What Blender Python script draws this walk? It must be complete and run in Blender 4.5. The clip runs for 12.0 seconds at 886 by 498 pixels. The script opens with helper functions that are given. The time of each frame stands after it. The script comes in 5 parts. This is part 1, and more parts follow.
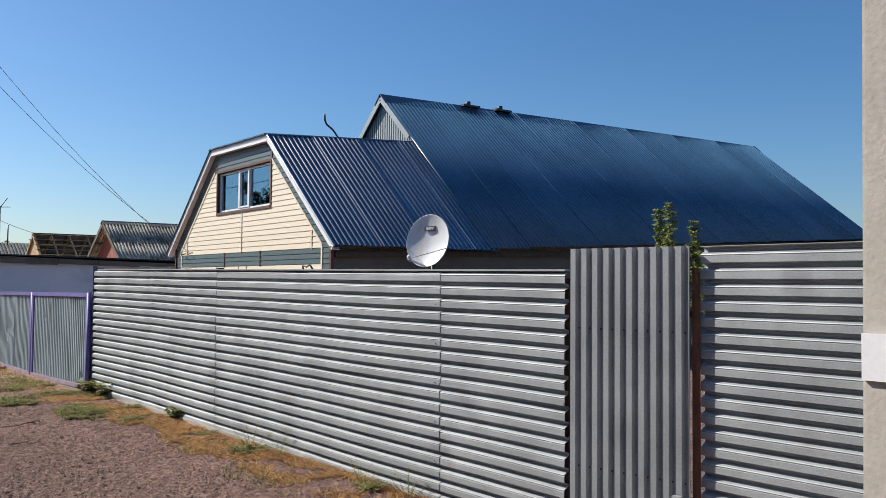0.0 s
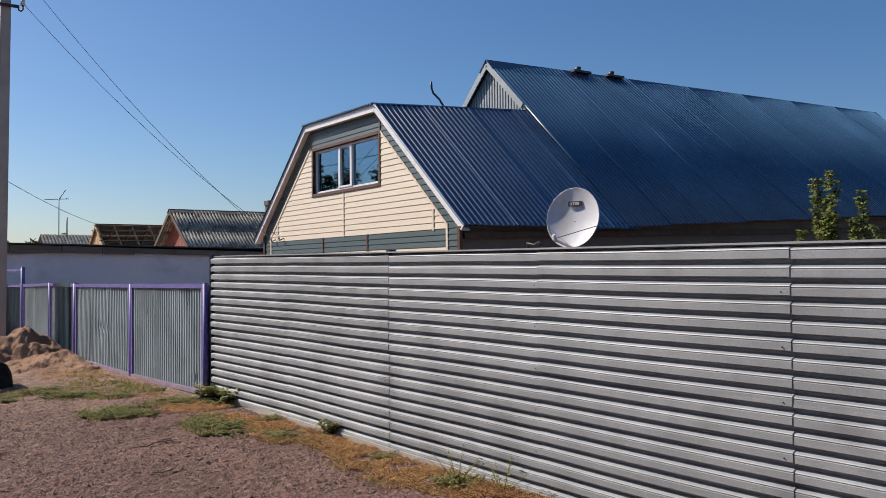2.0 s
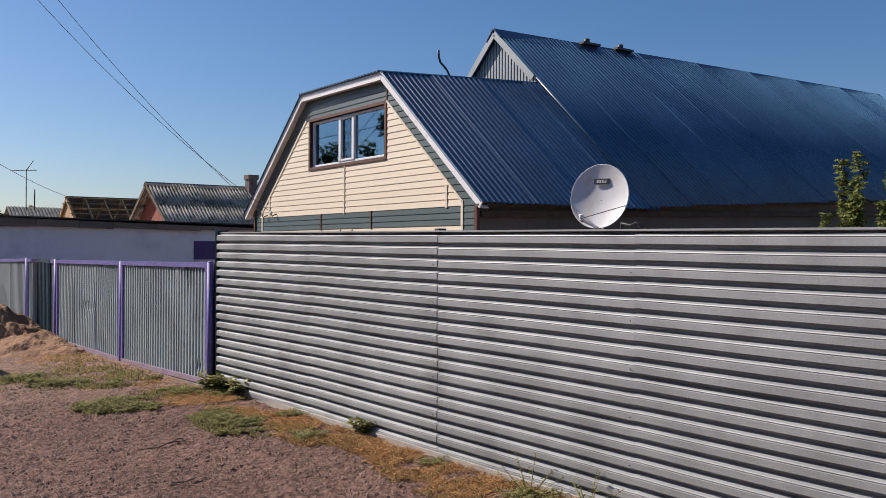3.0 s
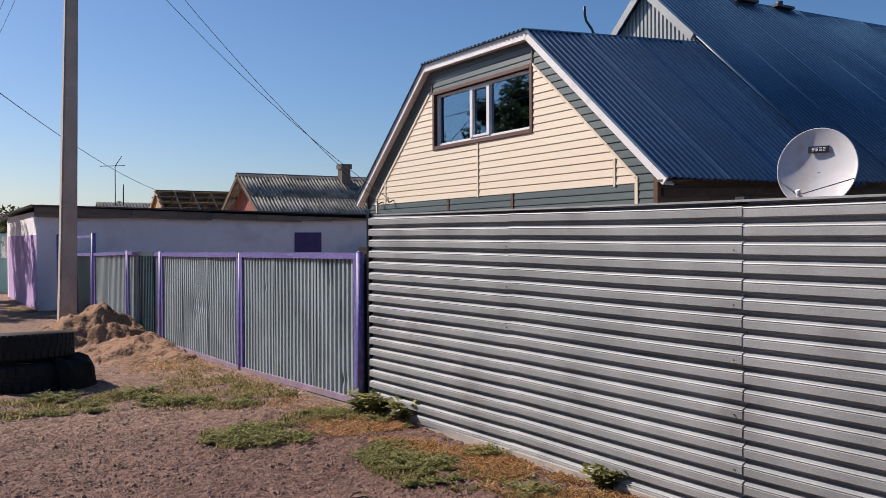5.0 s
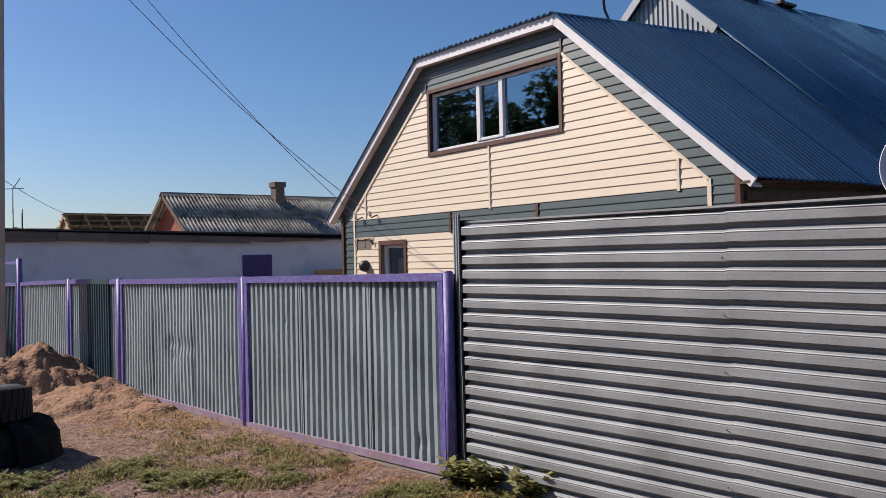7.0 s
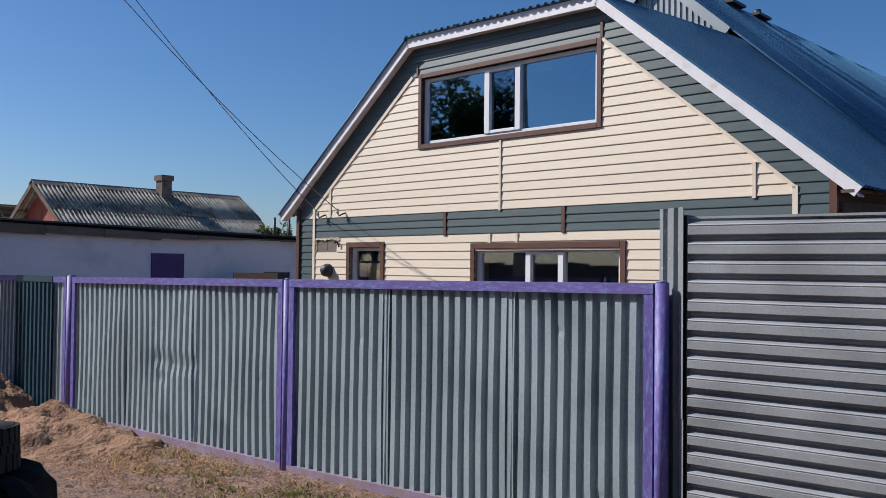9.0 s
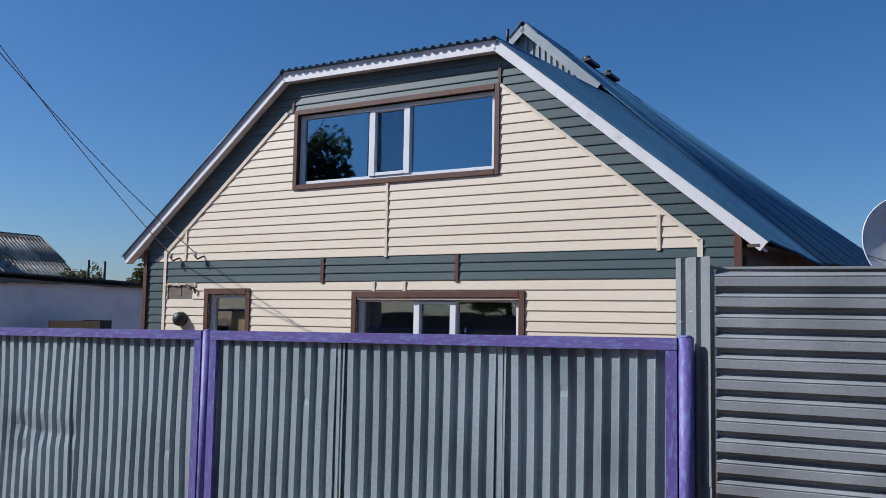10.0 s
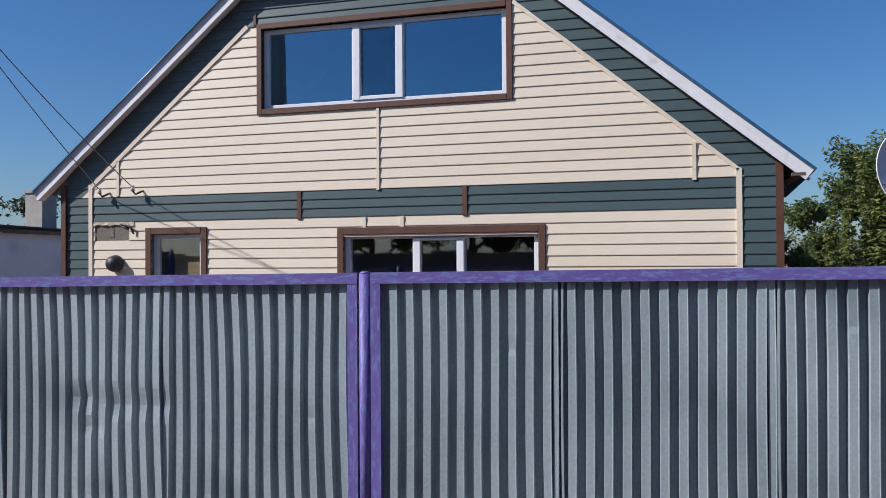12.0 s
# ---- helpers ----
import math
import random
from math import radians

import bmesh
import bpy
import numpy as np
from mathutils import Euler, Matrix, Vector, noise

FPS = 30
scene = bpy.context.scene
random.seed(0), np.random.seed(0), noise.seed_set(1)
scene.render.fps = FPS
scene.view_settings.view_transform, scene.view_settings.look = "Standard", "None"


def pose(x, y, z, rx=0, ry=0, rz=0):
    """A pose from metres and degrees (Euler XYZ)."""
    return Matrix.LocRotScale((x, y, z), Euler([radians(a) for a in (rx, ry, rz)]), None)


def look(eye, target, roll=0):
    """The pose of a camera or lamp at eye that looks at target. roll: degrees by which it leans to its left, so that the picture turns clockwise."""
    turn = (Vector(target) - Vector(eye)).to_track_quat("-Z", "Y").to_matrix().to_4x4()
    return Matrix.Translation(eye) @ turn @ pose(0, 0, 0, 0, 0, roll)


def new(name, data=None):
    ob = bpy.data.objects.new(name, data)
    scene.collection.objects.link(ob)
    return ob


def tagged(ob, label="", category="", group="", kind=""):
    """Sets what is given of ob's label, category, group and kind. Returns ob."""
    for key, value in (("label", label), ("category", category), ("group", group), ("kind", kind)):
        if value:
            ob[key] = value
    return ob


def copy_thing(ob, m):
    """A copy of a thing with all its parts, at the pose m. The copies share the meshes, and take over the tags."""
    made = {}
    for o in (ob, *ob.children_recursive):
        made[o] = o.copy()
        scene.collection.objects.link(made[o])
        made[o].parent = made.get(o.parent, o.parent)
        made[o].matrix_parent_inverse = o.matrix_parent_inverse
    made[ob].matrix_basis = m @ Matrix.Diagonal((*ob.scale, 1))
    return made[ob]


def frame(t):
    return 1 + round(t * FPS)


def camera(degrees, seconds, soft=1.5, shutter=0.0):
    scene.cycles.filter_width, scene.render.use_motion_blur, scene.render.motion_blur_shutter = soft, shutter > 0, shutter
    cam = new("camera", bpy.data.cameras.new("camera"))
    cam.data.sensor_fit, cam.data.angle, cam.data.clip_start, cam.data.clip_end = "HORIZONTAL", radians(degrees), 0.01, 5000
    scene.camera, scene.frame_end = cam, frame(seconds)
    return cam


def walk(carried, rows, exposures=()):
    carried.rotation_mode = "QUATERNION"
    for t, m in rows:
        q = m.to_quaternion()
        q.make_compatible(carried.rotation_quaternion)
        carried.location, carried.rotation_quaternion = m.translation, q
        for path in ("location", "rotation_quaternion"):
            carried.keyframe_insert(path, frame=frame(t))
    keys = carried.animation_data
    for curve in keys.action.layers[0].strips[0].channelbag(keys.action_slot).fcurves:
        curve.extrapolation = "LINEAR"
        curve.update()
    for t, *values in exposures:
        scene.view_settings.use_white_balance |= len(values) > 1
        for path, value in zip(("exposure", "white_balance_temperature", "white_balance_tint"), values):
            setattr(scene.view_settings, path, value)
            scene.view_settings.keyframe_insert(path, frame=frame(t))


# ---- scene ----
cam = camera(53.8, 12.0, soft=0.85)
METRES, EYE, TILT, LEAN, TURN = 15.0, 1.62, -1.42, 0.72, -37.3
ROWS = [
    (0.0, 0.0, 0.0, 0.0, -0.08, 3.67, -1.19),
    (0.5, -0.0309, 0.0296, -0.0004, 5.71, 3.51, -1.58),
    (1.0, -0.0553, 0.0641, -0.0009, 6.06, 3.7, -1.64),
    (1.5, -0.0848, 0.0991, -0.0014, 4.5, 3.1, -1.17),
    (2.0, -0.1106, 0.1289, 0.0001, 2.72, 2.71, -0.3),
    (2.5, -0.1355, 0.1611, 0.0024, -0.05, 1.79, 0.51),
    (3.0, -0.1599, 0.1899, 0.0029, 0.72, 1.31, -1.0),
    (3.5, -0.178, 0.2263, 0.0032, 3.89, 2.47, -1.58),
    (5.5, -0.2708, 0.364, 0.0, 5.58, 0.53, -0.62),
    (6.0, -0.2971, 0.3959, 0.0027, 3.5, 1.26, -0.8),
    (6.5, -0.3264, 0.4251, 0.0015, 0.96, 1.63, 0.46),
    (7.0, -0.3566, 0.458, 0.0, -0.59, 2.21, 0.65),
    (9.0, -0.4834, 0.5766, -0.0001, -10.45, 2.86, -1.07),
    (9.5, -0.5138, 0.6047, -0.0006, -17.32, 5.18, -1.27),
    (10.0, -0.5389, 0.6355, 0.0007, -23.49, 6.31, -1.11),
    (10.5, -0.5684, 0.669, -0.0004, -29.93, 5.98, -1.9),
    (11.0, -0.5951, 0.6967, -0.0016, -34.29, 4.57, -1.67),
    (11.5, -0.6193, 0.7273, -0.002, -35.93, 2.99, -0.79),
    (12.0, -0.6458, 0.7566, 0.0006, -36.45, 2.34, 0.64),
]
walk(cam, [(t, pose(0, 0, EYE, TILT, LEAN, TURN) @ pose(METRES * x, METRES * y, METRES * z, 90 + pitch, roll, yaw)) for t, x, y, z, yaw, pitch, roll in ROWS],
     [(0.0, 0.88, 6450, 8), (0.5, 0.66, 6400, 9), (2.5, 0.63, 6700, 15), (5.5, 0.69, 6750, 17), (7.0, 0.64, 6650, 17), (9.0, 0.53, 6100, 13), (10.0, 0.46, 5750, 11), (12.0, 0.48, 5850, 13)])

# world and sun
SUN_AZ, SUN_EL = -30.0, 37.5
world = bpy.data.worlds.new("sky")
scene.world = world
world.use_nodes = True
wn = world.node_tree
sky = wn.nodes.new("ShaderNodeTexSky")
sky.sky_type, sky.sun_disc = "NISHITA", False
sky.sun_elevation, sky.sun_rotation = radians(SUN_EL), radians(SUN_AZ % 360)
sky.air_density, sky.dust_density, sky.ozone_density, sky.altitude = 1.0, 1.0, 6.0, 300
background = wn.nodes["Background"]
background.inputs["Strength"].default_value = 0.064
deep = wn.nodes.new("ShaderNodeHueSaturation")
deep.inputs["Saturation"].default_value = 1.15
wn.links.new(sky.outputs["Color"], deep.inputs["Color"])
wn.links.new(deep.outputs["Color"], background.inputs["Color"])
sun = new("sun", bpy.data.lights.new("sun", "SUN"))
sun.data.energy, sun.data.angle, sun.data.color = 3.9, radians(0.53), (1.0, 0.93, 0.84)
_az, _el = radians(SUN_AZ), radians(SUN_EL)
SUN_FROM = Vector((math.sin(_az) * math.cos(_el), math.cos(_az) * math.cos(_el), math.sin(_el)))
sun.matrix_world = look(SUN_FROM * 40, (0, 0, 0))
scene.view_settings.exposure = 0.0


# ---- materials ----
def surface(name, dark, light, scale=3.0, rough=0.7, metal=0.0, bump=0.2, bump_scale=60.0, fine=25.0, stretch=(1, 1, 1),
            spread=0.36, per_piece=0.0, bump_dist=0.01, fine_share=0.4, grit=0.5, stain=None, stain_scale=1.2, stain_at=(0.55, 0.75), rough_var=0.1):
    """A surface whose colour runs from dark to light at two scales of noise, with fine relief and, if given, stains."""
    m = bpy.data.materials.new(name)
    m.use_nodes = True
    t = m.node_tree
    n, link = t.nodes, t.links.new
    bsdf = n["Principled BSDF"]
    geo = n.new("ShaderNodeNewGeometry")
    mapping = n.new("ShaderNodeMapping")
    mapping.inputs["Scale"].default_value = stretch
    link(geo.outputs["Position"], mapping.inputs["Vector"])

    def wave(s, detail=6.0):
        w = n.new("ShaderNodeTexNoise")
        w.inputs["Scale"].default_value, w.inputs["Detail"].default_value, w.inputs["Roughness"].default_value = s, detail, grit
        link(mapping.outputs["Vector"], w.inputs["Vector"])
        return w.outputs["Fac"]

    def math_node(op, a, b):
        k = n.new("ShaderNodeMath")
        k.operation = op
        for i, v in enumerate((a, b)):
            if isinstance(v, (int, float)):
                k.inputs[i].default_value = v
            else:
                link(v, k.inputs[i])
        return k.outputs[0]

    def remap(v, a, b):
        r = n.new("ShaderNodeMapRange")
        r.inputs["From Min"].default_value, r.inputs["From Max"].default_value = a, b
        link(v, r.inputs["Value"])
        return r.outputs["Result"]

    def mix(f, a, b):
        k = n.new("ShaderNodeMix")
        k.data_type = "RGBA"
        link(f, k.inputs["Factor"])
        for i, v in ((6, a), (7, b)):
            if isinstance(v, tuple):
                k.inputs[i].default_value = (*v, 1)
            else:
                link(v, k.inputs[i])
        return k.outputs[2]

    both = math_node("ADD", math_node("MULTIPLY", wave(scale), 1 - fine_share), math_node("MULTIPLY", wave(fine), fine_share))
    fac = remap(both, 0.5 - spread / 2, 0.5 + spread / 2)
    if per_piece:
        info = n.new("ShaderNodeObjectInfo")
        shift = math_node("MULTIPLY", math_node("SUBTRACT", info.outputs["Random"], 0.5), per_piece)
        fac = math_node("ADD", fac, shift)
    colour = mix(fac, dark, light)
    if stain:
        colour = mix(remap(wave(stain_scale, 8.0), *stain_at), colour, stain)
    link(colour, bsdf.inputs["Base Color"])
    link(math_node("ADD", math_node("MULTIPLY", wave(fine * 0.7), rough_var * 2), rough - rough_var), bsdf.inputs["Roughness"])
    bsdf.inputs["Metallic"].default_value = metal
    if bump:
        b = n.new("ShaderNodeBump")
        b.inputs["Strength"].default_value, b.inputs["Distance"].default_value = bump, bump_dist
        link(wave(bump_scale), b.inputs["Height"])
        link(b.outputs["Normal"], bsdf.inputs["Normal"])
    return m


def plain(name, colour, rough=0.5, metal=0.0):
    m = bpy.data.materials.new(name)
    m.use_nodes = True
    bsdf = m.node_tree.nodes["Principled BSDF"]
    bsdf.inputs["Base Color"].default_value = (*colour, 1)
    bsdf.inputs["Roughness"].default_value, bsdf.inputs["Metallic"].default_value = rough, metal
    return m


def glass_pane(name, gloss=0.35, tint=(0.75, 0.8, 0.82), film=(1.0, 1.0, 1.0)):
    """Coated window glass: part mirror, part clear."""
    m = bpy.data.materials.new(name)
    m.use_nodes = True
    t = m.node_tree
    t.nodes.clear()
    out = t.nodes.new("ShaderNodeOutputMaterial")
    mixer = t.nodes.new("ShaderNodeMixShader")
    clear = t.nodes.new("ShaderNodeBsdfTransparent")
    gl = t.nodes.new("ShaderNodeBsdfGlossy")
    clear.inputs["Color"].default_value = (*tint, 1)
    gl.inputs["Roughness"].default_value = 0.02
    gl.inputs["Color"].default_value = (*film, 1)
    noise_tex = t.nodes.new("ShaderNodeTexNoise")
    noise_tex.inputs["Scale"].default_value = 1.5
    bump = t.nodes.new("ShaderNodeBump")
    bump.inputs["Strength"].default_value, bump.inputs["Distance"].default_value = 0.05, 0.02
    t.links.new(noise_tex.outputs["Fac"], bump.inputs["Height"])
    t.links.new(bump.outputs["Normal"], gl.inputs["Normal"])
    mixer.inputs["Fac"].default_value = gloss
    t.links.new(clear.outputs[0], mixer.inputs[1])
    t.links.new(gl.outputs[0], mixer.inputs[2])
    t.links.new(mixer.outputs[0], out.inputs["Surface"])
    return m


def gravel_road(name):
    """Packed reddish dirt: broad darker and lighter patches, clods and single grains with relief."""
    m = bpy.data.materials.new(name)
    m.use_nodes = True
    t = m.node_tree
    n, link = t.nodes, t.links.new
    bsdf = n["Principled BSDF"]
    geo = n.new("ShaderNodeNewGeometry")

    def wave(s, detail, rough):
        w = n.new("ShaderNodeTexNoise")
        w.inputs["Scale"].default_value, w.inputs["Detail"].default_value, w.inputs["Roughness"].default_value = s, detail, rough
        link(geo.outputs["Position"], w.inputs["Vector"])
        return w.outputs["Fac"]

    def cells(s):
        w = n.new("ShaderNodeTexVoronoi")
        w.inputs["Scale"].default_value = s
        link(geo.outputs["Position"], w.inputs["Vector"])
        return w

    def calc(op, a, b):
        k = n.new("ShaderNodeMath")
        k.operation = op
        for i, v in enumerate((a, b)):
            if isinstance(v, (int, float)):
                k.inputs[i].default_value = v
            else:
                link(v, k.inputs[i])
        return k.outputs[0]

    def remap(v, a, b, lo=0.0, hi=1.0):
        r = n.new("ShaderNodeMapRange")
        for k, x in (("From Min", a), ("From Max", b), ("To Min", lo), ("To Max", hi)):
            r.inputs[k].default_value = x
        link(v, r.inputs["Value"])
        return r.outputs["Result"]

    def mix(f, a, b):
        k = n.new("ShaderNodeMix")
        k.data_type = "RGBA"
        link(f, k.inputs["Factor"])
        for i, v in ((6, a), (7, b)):
            if isinstance(v, tuple):
                k.inputs[i].default_value = (*v, 1)
            else:
                link(v, k.inputs[i])
        return k.outputs[2]

    coarse, grain = cells(26), cells(58)
    broad = remap(wave(0.8, 8, 0.62), 0.36, 0.64)
    base = mix(broad, (0.200, 0.108, 0.080), (0.335, 0.188, 0.144))
    place = n.new("ShaderNodeSeparateXYZ")
    link(geo.outputs["Position"], place.inputs[0])
    verge = remap(calc("ADD", place.outputs[1], calc("MULTIPLY", wave(0.9, 6, 0.6), 4.0)), 14.6, 16.6)
    base = mix(verge, base, mix(remap(wave(5, 8, 0.7), 0.35, 0.65), (0.30, 0.178, 0.122), (0.49, 0.315, 0.222)))
    pick = n.new("ShaderNodeSeparateColor")
    link(grain.outputs["Color"], pick.inputs[0])
    pick2 = n.new("ShaderNodeSeparateColor")
    link(coarse.outputs["Color"], pick2.inputs[0])
    clods = remap(wave(13, 6, 0.75), 0.38, 0.62)
    # Near-black specks put the shadows between grains into the colour.
    colour = mix(remap(calc("ADD", calc("MULTIPLY", pick.outputs[0], 0.5), calc("MULTIPLY", clods, 0.5)), 0.22, 0.66, 0.66, 0.0), base, (0.040, 0.022, 0.017))
    colour = mix(remap(calc("ADD", calc("MULTIPLY", pick2.outputs[1], 0.6), calc("MULTIPLY", clods, 0.4)), 0.60, 0.88, 0.0, 0.8), colour, (0.36, 0.23, 0.18))
    link(colour, bsdf.inputs["Base Color"])
    bsdf.inputs["Roughness"].default_value = 0.97
    height = calc("ADD", calc("MULTIPLY", wave(9, 8, 0.72), 1.0), calc("MULTIPLY", calc("ADD", remap(coarse.outputs["Distance"], 0.0, 0.7, 0.5, 0.0), remap(grain.outputs["Distance"], 0.0, 0.7, 0.3, 0.0)), 0.28))
    b = n.new("ShaderNodeBump")
    b.inputs["Strength"].default_value, b.inputs["Distance"].default_value = 1.0, 0.10
    link(height, b.inputs["Height"])
    link(b.outputs["Normal"], bsdf.inputs["Normal"])
    return m


M_DIRT = gravel_road("packed_dirt")
M_PEBBLE = surface("dusty_pebbles", (0.13, 0.078, 0.060), (0.40, 0.26, 0.20), 60, 0.95, bump=0.2, fine=40)
M_GALV = surface("galvanised_steel", (0.255, 0.272, 0.28), (0.40, 0.42, 0.43), 2.6, 0.55, 0.30, bump=0.07, bump_scale=90, fine=90, per_piece=0.35,
                 stain=(0.23, 0.235, 0.24), stain_scale=2.5, stain_at=(0.56, 0.8))
M_GATEMETAL = surface("zinc_grey_gate_sheet", (0.25, 0.30, 0.32), (0.40, 0.47, 0.495), 1.6, 0.55, 0.10, bump=0.05, bump_scale=50, fine=60, per_piece=0.25,
                      stain=(0.20, 0.25, 0.27), stain_scale=1.8, stain_at=(0.58, 0.8))
def purple_paint(name, stretch):
    return surface(name, (0.095, 0.065, 0.26), (0.17, 0.125, 0.385), 3, 0.55, 0.0, bump=0.12, bump_scale=60, fine=40, stretch=stretch, stain=(0.165, 0.20, 0.44), stain_scale=60, stain_at=(0.50, 0.60), grit=0.65)


M_PURPLE = purple_paint("worn_purple_paint_brushed_upright", (1, 1, 0.25))
M_PURPLERAIL = purple_paint("worn_purple_paint_brushed_along", (1, 0.25, 1))
M_SHUTTER = surface("dull_violet_paint", (0.075, 0.045, 0.16), (0.11, 0.07, 0.22), 4, 0.7, 0.0, bump=0.1, fine=30)
M_OLDZINC = surface("dull_weathered_zinc", (0.17, 0.19, 0.195), (0.27, 0.295, 0.30), 2.5, 0.6, 0.2, bump=0.06, bump_scale=60, fine=60,
                    stain=(0.55, 0.57, 0.58), stain_scale=38, stain_at=(0.68, 0.72))
M_WIRE = surface("aged_aluminium_wire", (0.17, 0.19, 0.24), (0.25, 0.27, 0.31), 3, 0.6, 0.3, bump=0.0)
M_DUSTYPURPLE = surface("dusty_purple_paint", (0.20, 0.14, 0.22), (0.34, 0.26, 0.34), 5, 0.8, 0.0, bump=0.2, bump_scale=60, fine=30, stain=(0.25, 0.19, 0.16), stain_scale=7, stain_at=(0.5, 0.68))
M_LILAC = surface("lilac_plaster", (0.42, 0.28, 0.56), (0.52, 0.37, 0.66), 1.5, 0.9, bump=0.4, bump_scale=30, fine=20,
                  stain=(0.56, 0.48, 0.62), stain_scale=2.0, stain_at=(0.6, 0.75))
M_WHITEWASH = surface("whitewashed_plaster", (0.82, 0.81, 0.86), (0.92, 0.91, 0.94), 0.8, 0.95, bump=0.5, bump_scale=22, fine=14,
                      stain=(0.64, 0.63, 0.68), stain_scale=1.1, stain_at=(0.58, 0.8))
M_CREAM = surface("cream_vinyl_siding", (0.69, 0.595, 0.455), (0.78, 0.685, 0.53), 1.2, 0.45, bump=0.06, bump_scale=120, fine=40, stretch=(1, 0.15, 1.5), per_piece=0.35)
M_GREEN = surface("dark_green_vinyl_siding", (0.052, 0.080, 0.081), (0.072, 0.106, 0.106), 1.2, 0.42, bump=0.06, bump_scale=120, fine=40, stretch=(1, 0.15, 1.5), per_piece=0.4)
M_BROWN = surface("brown_trim", (0.085, 0.036, 0.02), (0.13, 0.058, 0.034), 5, 0.5, bump=0.1, bump_scale=60, fine=50)
M_WHITE = surface("white_paint", (0.70, 0.69, 0.70), (0.82, 0.81, 0.81), 3, 0.5, bump=0.08, bump_scale=50, fine=30, stain=(0.58, 0.55, 0.53), stain_scale=5, stain_at=(0.62, 0.8))
M_PVC = surface("white_pvc", (0.74, 0.75, 0.77), (0.82, 0.83, 0.84), 3, 0.3, bump=0.0, fine=30)
M_BLUEROOF = surface("blue_coated_roof_steel", (0.034, 0.094, 0.170), (0.068, 0.165, 0.275), 0.7, 0.34, 0.0, bump=0.04, bump_scale=20, fine=12, per_piece=0.5)
M_NAVY = surface("dark_navy_step_filler", (0.012, 0.028, 0.05), (0.022, 0.045, 0.075), 3, 0.6, 0.0, bump=0.05, fine=20)
M_RIDGE = surface("grey_blue_ridge_metal", (0.08, 0.12, 0.18), (0.14, 0.18, 0.25), 3, 0.35, 0.5, bump=0.05, fine=20)
M_GABLEMETAL = surface("grey_corrugated_gable", (0.24, 0.27, 0.28), (0.34, 0.37, 0.38), 2, 0.5, 0.2, bump=0.05, fine=30)
M_PLASTER = surface("grey_brown_plaster", (0.135, 0.118, 0.093), (0.215, 0.19, 0.15), 1.4, 0.95, bump=0.6, bump_scale=25, fine=20)
# The gloom of the unlit rooms is put into this near-black colour.
M_DARKROOM = surface("plaster_darkened_as_unlit_room", (0.045, 0.045, 0.045), (0.075, 0.072, 0.07), 1.5, 0.9, bump=0.1)
M_SLATE = surface("weathered_asbestos_slate", (0.14, 0.138, 0.118), (0.36, 0.345, 0.30), 2.2, 0.95, bump=0.5, bump_scale=30, fine=18, per_piece=0.7,
                  stain=(0.075, 0.08, 0.06), stain_scale=2.8, stain_at=(0.54, 0.68))
M_REDBOARD = surface("faded_red_boards", (0.20, 0.055, 0.038), (0.33, 0.11, 0.075), 3, 0.9, bump=0.4, bump_scale=40, fine=25, stretch=(1, 6, 0.7), per_piece=0.5)
M_RAWWOOD = surface("raw_timber", (0.36, 0.24, 0.12), (0.55, 0.39, 0.21), 3, 0.85, bump=0.3, bump_scale=50, fine=30, stretch=(0.5, 4, 4), per_piece=0.5)
M_OLDWOOD = surface("weathered_wood", (0.13, 0.11, 0.09), (0.25, 0.21, 0.17), 3, 0.9, bump=0.4, bump_scale=40, fine=25, stretch=(0.6, 4, 4), per_piece=0.4)
M_CONCRETE = surface("pole_concrete", (0.34, 0.31, 0.27), (0.48, 0.44, 0.39), 2.5, 0.95, bump=0.2, bump_scale=45, fine=30,
                     stain=(0.28, 0.26, 0.23), stain_scale=3, stain_at=(0.58, 0.78))
M_BRICKOLD = surface("sooty_chimney_plaster", (0.07, 0.055, 0.047), (0.17, 0.135, 0.115), 4, 0.95, bump=0.5, bump_scale=30, fine=20)
M_RUBBER = surface("tyre_rubber", (0.010, 0.011, 0.011), (0.022, 0.022, 0.022), 5, 0.85, bump=0.4, bump_scale=60, fine=40, stain=(0.035, 0.033, 0.03), stain_scale=6, stain_at=(0.6, 0.8))
M_SAND = surface("building_sand", (0.16, 0.085, 0.048), (0.38, 0.22, 0.128), 2.0, 1.0, bump=1.0, bump_scale=22, fine=22, spread=0.35, bump_dist=0.04, stain=(0.33, 0.21, 0.135), stain_scale=3.5, stain_at=(0.55, 0.72))
M_RUST = surface("rusty_post", (0.11, 0.05, 0.03), (0.20, 0.09, 0.05), 6, 0.85, bump=0.3, fine=40)
M_DARKSTEEL = surface("dark_steel", (0.03, 0.03, 0.034), (0.06, 0.06, 0.065), 6, 0.5, 0.3, bump=0.1)
M_DISH = surface("dish_white_paint", (0.62, 0.63, 0.64), (0.74, 0.74, 0.74), 2.5, 0.4, bump=0.0, fine=12, stain=(0.60, 0.47, 0.30), stain_scale=2.2, stain_at=(0.60, 0.78))
M_TEAL = surface("teal_painted_metal", (0.20, 0.42, 0.46), (0.28, 0.52, 0.55), 2, 0.5, bump=0.08, fine=25)
M_DARKTEAL = surface("dark_teal_sheet_and_pole_shadow", (0.020, 0.058, 0.082), (0.036, 0.092, 0.122), 2, 0.4, 0.1, bump=0.05, fine=25)
M_INK = plain("black_print", (0.012, 0.013, 0.02), 0.4)
M_PORCELAIN = plain("porcelain", (0.68, 0.66, 0.6), 0.25)
M_GLASS = glass_pane("window_glass", 0.42, (0.45, 0.55, 0.62), (0.34, 0.55, 0.70))
